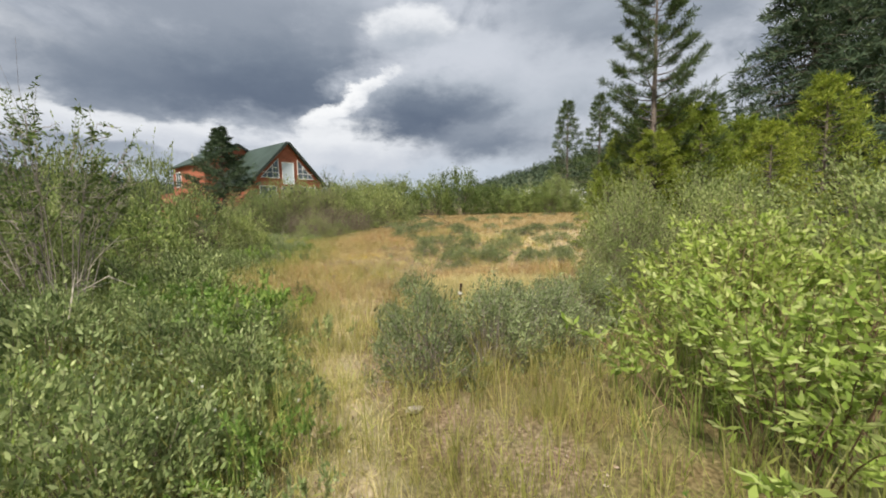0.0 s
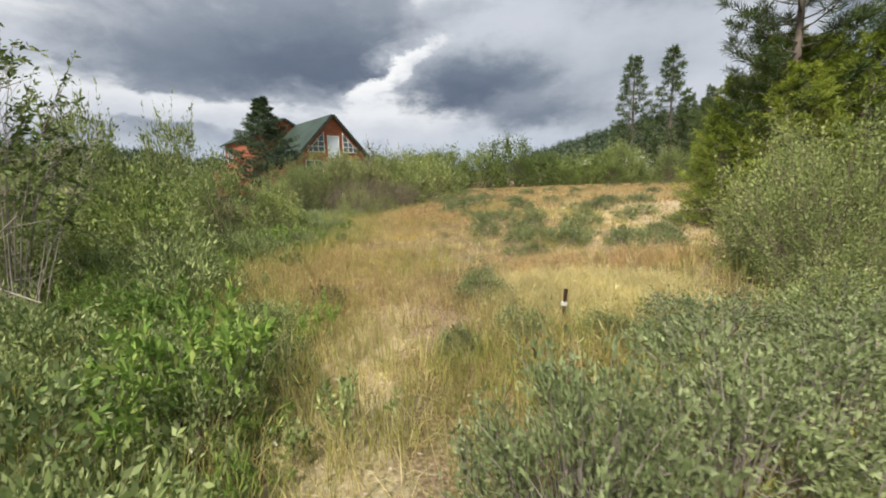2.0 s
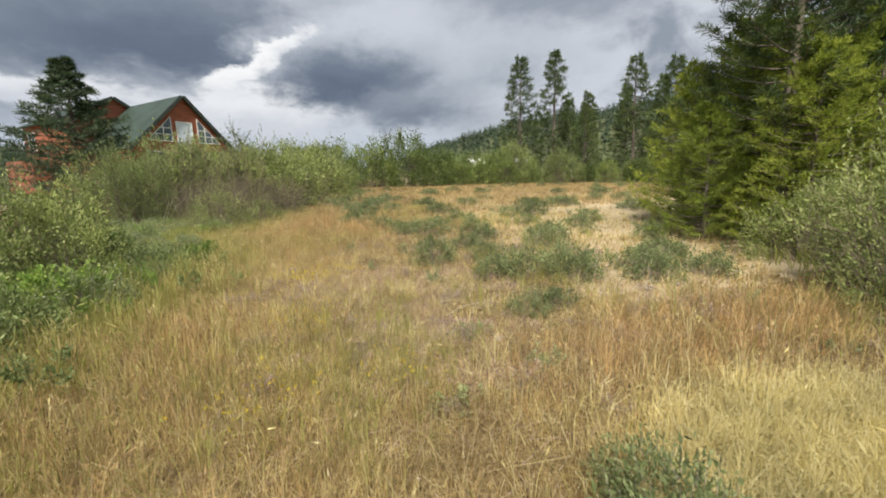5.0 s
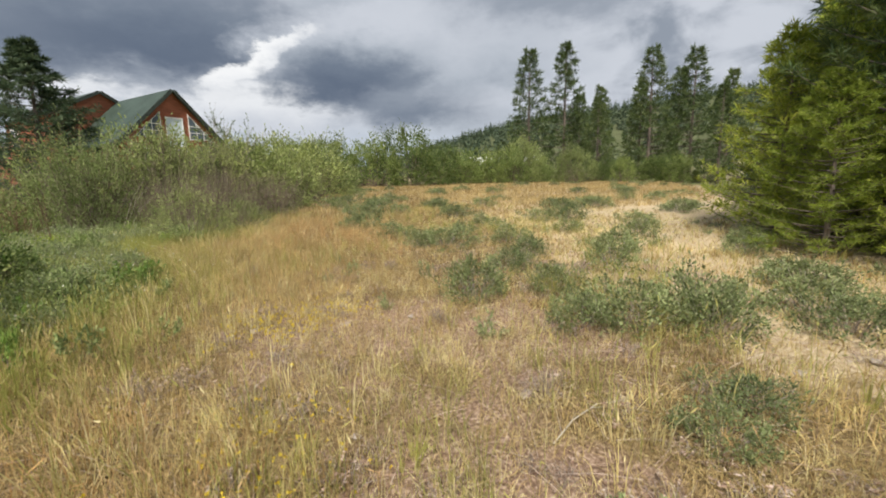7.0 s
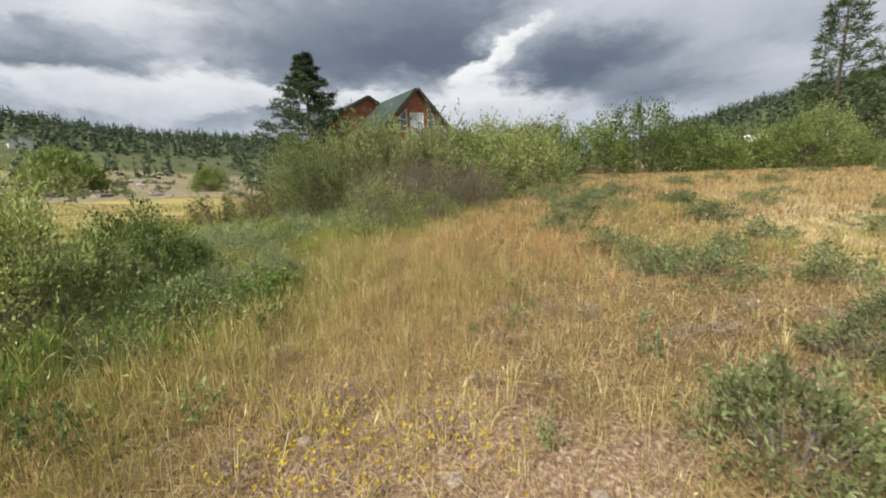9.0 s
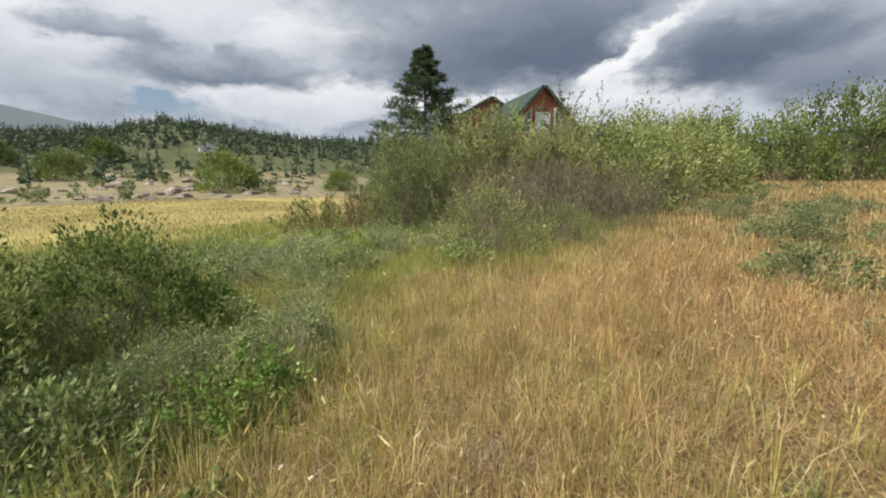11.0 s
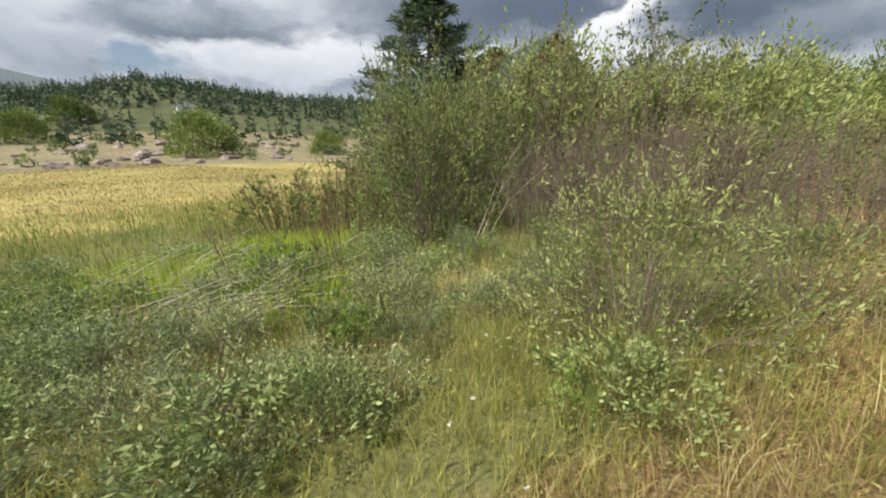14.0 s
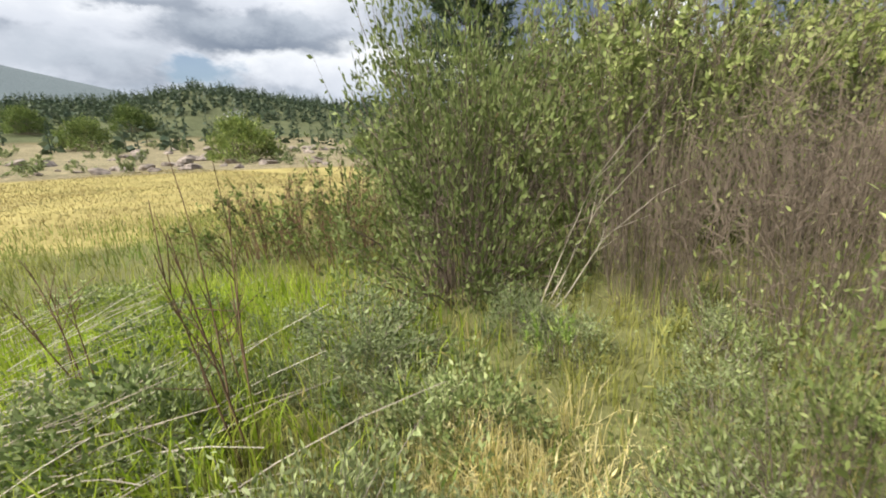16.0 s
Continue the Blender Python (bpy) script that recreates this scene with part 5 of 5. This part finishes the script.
def slab(bm_or_none, p, q, thick, y0, y1):
    """A roof slab from p to q in x and z."""
    (x0, z0), (x1, z1) = p, q
    l = math.hypot(x1 - x0, z1 - z0)
    nx, nz = -(z1 - z0) / l * thick, (x1 - x0) / l * thick
    if nz < 0:
        nx, nz = -nx, -nz
    return prism([(x0, z0), (x1, z1), (x1 + nx, z1 + nz), (x0 + nx, z0 + nz)], y0, y1)


def framed_window(parent, outline, y, bars=(), glass=glass_m):
    """A window in the plane y: pane, casing round the outline and glazing bars."""
    w = part("window", None, parent)
    bm_part("pane", prism(outline, y - 0.03, y - 0.01), glass, w)
    bm = bmesh.new()
    n = len(outline)
    cx, cz = sum(p[0] for p in outline) / n, sum(p[1] for p in outline) / n
    k = 0.16

    def grow(p, s):
        l = math.hypot(p[0] - cx, p[1] - cz)
        return (p[0] + (p[0] - cx) / l * s, p[1] + (p[1] - cz) / l * s)

    for i in range(n):
        p, q = outline[i], outline[(i + 1) % n]
        po, qo = grow(p, k), grow(q, k)
        piece = prism([p, q, qo, po], y - 0.1, y - 0.012)
        me = bpy.data.meshes.new("tmp")
        piece.to_mesh(me)
        piece.free()
        bm.from_mesh(me)
        bpy.data.meshes.remove(me)
    bm_part("casing", bm, TRIM, w, "white window casing")
    for (ax, az), (bx, bz) in bars:
        l = math.hypot(bx - ax, bz - az)
        ox, oz = -(bz - az) / l * 0.04, (bx - ax) / l * 0.04
        bm_part("glazing_bar", prism([(ax - ox, az - oz), (bx - ox, bz - oz), (bx + ox, bz + oz), (ax + ox, az + oz)], y - 0.07, y - 0.031), TRIM, w)
    return w


def wing(parent, x0, x1, y0, y1, base, eave, apex, over=0.5):
    """A gabled volume whose ridge runs along y."""
    xm = (x0 + x1) / 2
    bm_part("wall", prism([(x0, base), (x1, base), (x1, eave), (xm, apex), (x0, eave)], y0, y1), SIDING, parent, "red lap siding")
    k = (apex - eave) / (xm - x0)
    rl, rr = (x0 - over, eave - over * k), (x1 + over, eave - over * k)
    roof = part("roof", None, parent, "dark green metal roof")
    bm_part("roof_slope", slab(None, rl, (xm, apex), 0.22, y0 - over, y1 + over), ROOF, roof)
    bm_part("roof_slope", slab(None, rr, (xm, apex), 0.22, y0 - over, y1 + over), ROOF, roof)
    for e in (rl, rr):
        bm_part("fascia", slab(None, (e[0], e[1] - 0.12), (xm, apex - 0.12), 0.36, y0 - over - 0.06, y0 - over - 0.003), FASCIA, roof)
    # siding boards catch the light as thin ledges
    bm = bmesh.new()
    z = base + 0.3
    while z < apex - 0.5:
        f = 0 if z < eave else (z - eave) / (apex - eave)
        piece_x0, piece_x1 = x0 + (xm - x0) * f + 0.05, x1 - (x1 - xm) * f - 0.05
        m = Matrix.Translation(((piece_x0 + piece_x1) / 2, y0 - 0.004, z)) @ Matrix.Diagonal((piece_x1 - piece_x0, 0.016, 0.03, 1))
        bmesh.ops.create_cube(bm, size=1, matrix=m)
        z += 0.3
    bm_part("siding_ledges", bm, SIDING, parent)


def red_house():
    root = new("house")
    root.matrix_basis = pose(-7.8, 64.3, 0, 0, 0, 37)
    base = 1.2
    wing(root, -5.6, 5.6, 0, 13, base, 6.2, 11.9)
    wing(root, -7.0, 3.0, 11.5, 24.5, base, 9.9, 12.8)
    framed_window(root, [(-4.0, 6.9), (-1.5, 6.9), (-1.5, 9.5)], 0, [((-3.2, 6.9), (-3.2, 7.8)), ((-2.35, 6.9), (-2.35, 8.7)), ((-4.0, 7.6), (-1.5, 7.6)), ((-2.6, 8.3), (-1.5, 8.3))])
    framed_window(root, [(1.6, 6.9), (4.1, 6.9), (1.6, 9.5)], 0, [((2.4, 6.9), (2.4, 8.7)), ((3.2, 6.9), (3.2, 7.8)), ((1.6, 7.6), (4.1, 7.6)), ((1.6, 8.3), (2.7, 8.3))])
    framed_window(root, [(-0.85, 6.1), (0.85, 6.1), (0.85, 9.0), (-0.85, 9.0)], 0, glass=shade_m)
    for a, b in ((-4.3, -2.0), (-1.0, 1.0), (2.0, 4.3)):
        framed_window(root, [(a, 3.4), (b, 3.4), (b, 5.6), (a, 5.6)], 0, [(((a + b) / 2, 3.4), ((a + b) / 2, 5.6))])
    # windows in the long eave wall
    side = part("side_wall", None, root)
    side.matrix_basis = pose(-7.0, 24.5, 0, 0, 0, -90)
    framed_window(side, [(1.6, 6.7), (3.6, 6.7), (3.6, 8.9), (1.6, 8.9)], 0, [((2.6, 6.7), (2.6, 8.9))])
    framed_window(side, [(6.5, 3.2), (8.3, 3.2), (8.3, 5.0), (6.5, 5.0)], 0)
    bm_part("vent_pipe", prism([(-5.8, 10.4), (-5.6, 10.4), (-5.6, 12.0), (-5.8, 12.0)], 19, 19.2), TRIM, root, "white roof vent pipe")
    bm_part("deck", prism([(-9.2, base), (-7.05, base), (-7.05, 5.4), (-9.2, 5.4)], 16, 24.5), DECK, root, "reddish brown raised deck")
    tagged(root, "red two-storey house with green gabled roofs and white windows", "house")


red_house()


# ---- far buildings ----
def small_house(x, y, turn, length, depth, wall_h, roof_h, label, wall_mat, roof_mat):
    root = new("far_house")
    root.matrix_basis = pose(x, y, float(gz(x, y)) - 0.3, 0, 0, turn)
    bm_part("wall", prism([(0, 0), (depth, 0), (depth, wall_h), (depth / 2, wall_h + roof_h), (0, wall_h)], 0, length), wall_mat, root)
    roof = part("roof", None, root)
    bm_part("roof_slope", slab(None, (-0.4, wall_h - 0.3), (depth / 2, wall_h + roof_h), 0.15, -0.4, length + 0.4), roof_mat, roof)
    bm_part("roof_slope", slab(None, (depth + 0.4, wall_h - 0.3), (depth / 2, wall_h + roof_h), 0.15, -0.4, length + 0.4), roof_mat, roof)
    bm_part("window", prism([(0, wall_h * 0.4), (0.06, wall_h * 0.4), (0.06, wall_h * 0.75), (0, wall_h * 0.75)], length * 0.3, length * 0.45), glass_m, root).location = (-0.07, 0, 0)
    return tagged(root, label, "house", "far houses")


PALE = grain_mat("pale_metal", [(0.3, (0.66, 0.66, 0.64)), (0.7, (0.80, 0.80, 0.78))], 3, 0.5, 0.05)
small_house(38, 60, 75, 9, 5, 2.7, 0.6, "long low white building behind the hedge", PALE, PALE)
small_house(-131.8, 115.6, 60, 8, 5, 2.4, 1.0, "small white cabin with a pale roof in the far field", TRIM, PALE)


# ---- rocks, stake, sticks ----
def rock_mesh(seed):
    rng = random.Random(seed)
    bm = bmesh.new()
    bmesh.ops.create_icosphere(bm, subdivisions=3, radius=1)
    off = Vector((rng.uniform(0, 50), rng.uniform(0, 50), rng.uniform(0, 50)))
    cuts = [(Vector((rng.gauss(0, 1), rng.gauss(0, 1), rng.gauss(0, 1))).normalized(), rng.uniform(0.55, 0.85)) for _ in range(7)]
    for v in bm.verts:
        v.co *= 1 + 0.35 * noise.noise(v.co * 1.1 + off) + 0.1 * noise.noise(v.co * 3.5 + off)
        for n, d in cuts:
            e = v.co.dot(n) - d
            if e > 0:
                v.co -= n * e * 0.85
        v.co.z *= 0.65
    me = bpy.data.meshes.new("boulder")
    bm.to_mesh(me)
    bm.free()
    me.materials.append(ROCK)
    return me


rock_kinds = [rock_mesh(i) for i in range(5)]
for i in range(64):
    az = radians(rnd.uniform(-84, -38))
    r = rnd.uniform(54, 62) if i < 26 else rnd.uniform(62, 108)
    x, y = r * math.sin(az), 12 + r * math.cos(az)
    s = rnd.uniform(0.25, 0.8) * (1 if i < 26 else 1.5)
    ob = new("boulder", rock_kinds[i % 5])
    ob.matrix_basis = pose(x, y, float(gz(x, y)) + 0.1 * s, rnd.uniform(-15, 15), rnd.uniform(-15, 15), rnd.uniform(0, 360)) @ Matrix.Diagonal((s * 1.4, s, s, 1))
    tagged(ob, "pale granite boulder at the edge of the hayfield", "boulder", "field boulders")
for i in range(120):
    az = radians(rnd.uniform(-88, -36))
    r = rnd.uniform(54, 150)
    x, y = r * math.sin(az), 12 + r * math.cos(az)
    plant("scrub_bush", pick(scrubs), x, y, rnd.uniform(0.8, 1.6), rnd.uniform(0.7, 1.6), "grey-green scrub bush among the boulders", "shrub", "far scrub")


def fence_stake():
    root = new("fence_stake")
    root.matrix_basis = pose(1.69, 6.13, float(gz(1.69, 6.13)), 2, 3, 20)
    RUST = grain_mat("rusty_steel", [(0.3, (0.035, 0.025, 0.02)), (0.7, (0.10, 0.06, 0.04))], 40, 0.7, 0.3)
    bm = prism([(-0.02, -0.15), (0.02, -0.15), (0.02, 0.39), (-0.02, 0.39)], -0.003, 0.003)
    me = bpy.data.meshes.new("tmp")
    rib = prism([(-0.003, -0.15), (0.003, -0.15), (0.003, 0.39), (-0.003, 0.39)], 0.003, 0.03)
    rib.to_mesh(me)
    rib.free()
    bm.from_mesh(me)
    bpy.data.meshes.remove(me)
    bm_part("post", bm, RUST, root)
    bm_part("marker_band", prism([(-0.023, 0.22), (0.023, 0.22), (0.023, 0.26), (-0.023, 0.26)], -0.007, 0.034), TRIM, root, "white painted band")
    tagged(root, "dark rusty steel stake with a white band standing in grass", "stake")


fence_stake()


def dry_stalks():
    """Old flattened reed stalks, and a dead forb with bare branches."""
    rng = np.random.default_rng(31)
    n = 330
    cx = np.where(rng.uniform(0, 1, n) < 0.55, -5.3, -7.2)
    x, y = cx + rng.normal(0, 0.55, n), np.where(cx > -6, 19.9, 20.6) + rng.normal(0, 0.32, n)
    p = np.stack([x, y, gz(x, y) + rng.uniform(0, 0.12, n)], 1)
    L = rng.uniform(0.4, 1.1, n)
    az = rng.normal(0.6, 0.45, n)
    e = p + np.stack([np.cos(az) * L * 0.9, np.sin(az) * L * 0.9, L * rng.uniform(0.02, 0.45, n)], 1)
    m = (p + e) / 2 + np.stack([np.zeros(n), np.zeros(n), 0.08 * L], 1)
    tagged(new("dead_reeds", mesh_from("dead_reeds", *tubes(bezier(p, m, e, 4), 0.004, 0.002), PALESTALK)), "pale flattened dead reed stalks over wet grass", "dead reeds", kind="stuff")
    n = 5200
    x, y = scatter(rng, n, -1.2, 5.5, 6, 19, lambda x, y: inside(x, y))
    n = len(x)
    p = np.stack([x, y, gz(x, y) + 0.01], 1)
    L = rng.uniform(0.08, 0.42, n)
    az = rng.uniform(0, 6.28, n)
    e = p + np.stack([np.cos(az) * L, np.sin(az) * L, L * rng.uniform(0.0, 0.3, n)], 1)
    m = (p + e) / 2 + np.stack([np.zeros(n), np.zeros(n), 0.1 * L], 1)
    tagged(new("dead_twigs", mesh_from("dead_twigs", *tubes(bezier(p, m, e, 3), 0.002, 0.001), LITTER)), "pale dead twigs lying in the dry grass", "twigs", kind="stuff")


dry_stalks()


def dead_forb(x, y, h, seed):
    rng = np.random.default_rng(seed)
    root = new("dead_forb")
    root.matrix_basis = pose(x, y, float(gz(x, y)) - 0.02, 0, 0, 0)
    for i in range(4):
        a = np.array([[rng.normal(0, 0.05), rng.normal(0, 0.05), 0]])
        c = a + np.array([[rng.normal(-0.12, 0.12), rng.normal(0, 0.1), h * rng.uniform(0.7, 1.0)]])
        b = (a + c) / 2 + rng.normal(0, 0.04, (1, 3))
        k = 5
        s = rng.uniform(0.45, 0.95, k)
        p, t = on_curve(np.repeat(a, k, 0), np.repeat(b, k, 0), np.repeat(c, k, 0), s)
        e = p + unit(t + rng.normal(0, 0.4, (k, 3))) * (h * 0.22 * rng.uniform(0.5, 1.2, k))[:, None]
        v, f = join_faces([tubes(bezier(a, b, c, 7), 0.006, 0.002, 5), tubes(np.stack([p, e], 1), 0.003, 0.0015, 4)])
        part("stalk", mesh_from("stalk", v, f, REDSTEM), root)
    return tagged(root, "dead dark brown forb with bare upright stalks", "dead plant", "dead forbs")


for x, y, h, seed in [(-4.1, 20.5, 1.4, 1), (-5.6, 20.6, 0.95, 2), (-4.5, 20.8, 0.8, 3)]:
    dead_forb(x, y, h, seed)


# ---- small dead clumps, white stone, fallen branches ----
clods = kinds(2, "dead_clump", 140, LITTER, GREYSTEM, n_stems=34, n_twigs=60, n_leaves=260, leaf=0.14, wide=0.3, low=0.2, dome=0.6, twig=0.3, stem_r=0.014, bare=30, upright=0.1, base=0.5, near=False)
for i in range(130):
    x, y = rnd.uniform(-0.9, 5.5), rnd.uniform(7.5, 15.5)
    if clear_of(x, y, 0.25):
        plant("dead_clump", pick(clods), x, y, rnd.uniform(0.10, 0.26), rnd.uniform(0.08, 0.2), "grey-brown dead sage clump on bare soil", "dead plant", "dead clumps")
tiny = kinds(2, "seedling", 150, SAGE, GREYSTEM, n_stems=12, n_twigs=50, n_leaves=420, leaf=0.16, wide=0.32, low=0.1, dome=0.5, twig=0.3, stem_r=0.01, upright=0.3, base=0.4, near=False)
for i in range(60):
    x, y = rnd.uniform(0.8, 11.5), rnd.uniform(8.0, 18.5)
    if clear_of(x, y, 0.5) and x < float(right_edge(y)) - 0.3:
        plant("sage_seedling", pick(tiny), x, y, rnd.uniform(0.10, 0.24), rnd.uniform(0.12, 0.26), "small pale green sage seedling on the open ground", "seedling", "sage seedlings")

stone_mesh = rock_mesh(41)
stone_mesh.materials.clear()
stone_mesh.materials.append(STONE)
for i in range(80):
    x, y = rnd.uniform(-0.5, 10), rnd.uniform(8.5, 17)
    if bareness(np.array([x]), np.array([y]))[0] < 0.25:
        continue
    k = rnd.uniform(0.012, 0.05)
    ob = new("stone", stone_mesh)
    ob.matrix_basis = pose(x, y, float(gz(x, y)) + k * 0.2, 0, 0, rnd.uniform(0, 360)) @ Matrix.Diagonal((k * 1.3, k, k, 1))
    tagged(ob, "small pale field stone lying on the soil", "stone", "field stones")
ob = new("stone", stone_mesh)
ob.matrix_basis = pose(0.44, 2.95, float(gz(0.44, 2.95)) + 0.03, 0, 8, 30) @ Matrix.Diagonal((0.08, 0.05, 0.04, 1))
tagged(ob, "pale stone beside the sagebrush on the path", "stone", "field stones")


def fallen_branch(points, r, label):
    """A bare branch along a line, with side twigs."""
    root = new("fallen_branch")
    root.location = points[0]
    line = np.array(points, float) - np.array(points[0], float)
    rng = np.random.default_rng(int(abs(points[0][1]) * 100))
    chunks = [tubes(line[None], r, r * 0.3, 6)]
    n = 9
    k = rng.integers(1, len(line), n)
    p = line[k - 1] + (line[k] - line[k - 1]) * rng.uniform(0, 1, (n, 1))
    e = p + unit((line[k] - line[k - 1]) + rng.normal(0, 0.12, (n, 3))) * rng.uniform(0.1, 0.3, (n, 1))
    e[:, 2] = np.maximum(e[:, 2], 0.01)
    for i in range(n):
        part("twig", mesh_from("twig", *tubes(np.stack([p[i:i + 1], e[i:i + 1]], 1), r * 0.4, r * 0.15), PALESTALK), root)
    part("limb", mesh_from("limb", *chunks[0], PALESTALK, True), root)
    return tagged(root, label, "branch", "fallen branches")


def lie(x, y, z=0.02):
    return (x, y, float(gz(x, y)) + z)


fallen_branch([lie(1.55, 10.4), lie(1.75, 10.48, 0.05), lie(2.0, 10.55, 0.04), lie(2.2, 10.5, 0.03)], 0.006, "pale bare twig lying on the dry grass")
fallen_branch([lie(-3.1, 5.3, 0.0), (-3.0, 5.4, 0.75), (-2.85, 5.6, 1.05), (-2.62, 5.7, 1.32)], 0.013, "bleached dead branch leaning out of the thicket")
fallen_branch([lie(-3.1, 5.35, 0.0), (-2.95, 5.4, 0.7), (-2.7, 5.5, 0.85), (-2.45, 5.55, 0.7)], 0.011, "bleached dead branch leaning out of the thicket")
for x, y, top in ((-3.3, 22.5, 1.5), (-3.25, 22.55, 1.2), (-3.35, 22.6, 1.75)):
    fallen_branch([lie(x, y, 0.0), (x + 0.12, y + 0.05, 0.35 * top), (x + 0.35, y + 0.1, 0.72 * top), (x + 0.68, y + 0.12, top)], 0.007, "bleached dead branch leaning out of the brush")


weeds = kinds(3, "weed", 160, LOWGREEN, STEM, n_stems=10, n_twigs=46, n_leaves=420, leaf=0.15, wide=0.34, low=0.1, dome=0.4, twig=0.28, stem_r=0.01, upright=0.6, base=0.5, near=False)
sprouts = kinds(2, "sprout", 170, HERB, STEM, n_stems=10, n_twigs=40, n_leaves=520, leaf=0.13, wide=0.3, low=0.1, dome=0.3, twig=0.3, stem_r=0.01, upright=0.8, base=0.6, near=False)
made = 0
while made < 170:
    y = rnd.uniform(0.8, 6.5) if made < 60 else rnd.uniform(0.2, 22.0)
    x = float(edge(min(y, 19.0))) + (abs(rnd.gauss(0.0, 0.22)) if made < 60 else rnd.gauss(-0.2, 0.6) if y < 15 else rnd.uniform(-4.2, 0.4))
    if not clear_of(x, y, 0.32 if made < 60 else 0.45):
        continue
    plant("weed", pick(weeds if rnd.random() < 0.6 else sprouts), x, y, rnd.uniform(0.14, 0.3), rnd.uniform(0.2, 0.45), "leafy green weed in the grass at the thicket edge", "weed", "edge weeds")
    made += 1
plant("brown_brush", brown[0], -0.75, 7.25, 0.34, 0.42, "small dark twiggy bush in golden grass", "brush")
for x, y, r, h in [(-1.75, 16.1, 0.5, 0.5), (-2.2, 15.4, 0.5, 0.45)]:
    plant("sagebrush", big_sages[0], x, y, r, h, "pale grey-green sagebrush at the thicket edge", "sagebrush", "meadow sagebrush")

for x, y, r, h in [(-1.05, 4.55, 0.46, 0.55), (-1.55, 5.1, 0.5, 0.62), (-0.95, 3.6, 0.4, 0.5), (-1.2, 6.3, 0.4, 0.42), (-1.0, 2.6, 0.38, 0.5)]:
    plant("low_shrub", pick(near_greens), x, y, r, h, LOW_LABEL, "shrub", "thicket shrubs")
for x, y, r, h in [(-0.9, 5.6, 0.3, 0.36), (0.55, 5.6, 0.24, 0.3), (1.15, 5.9, 0.3, 0.36), (2.45, 19.5, 0.5, 0.42), (3.1, 22.6, 0.6, 0.5)]:
    plant("sagebrush", pick(sages), x, y, r, h, SAGE_LABEL, "sagebrush", "meadow sagebrush")
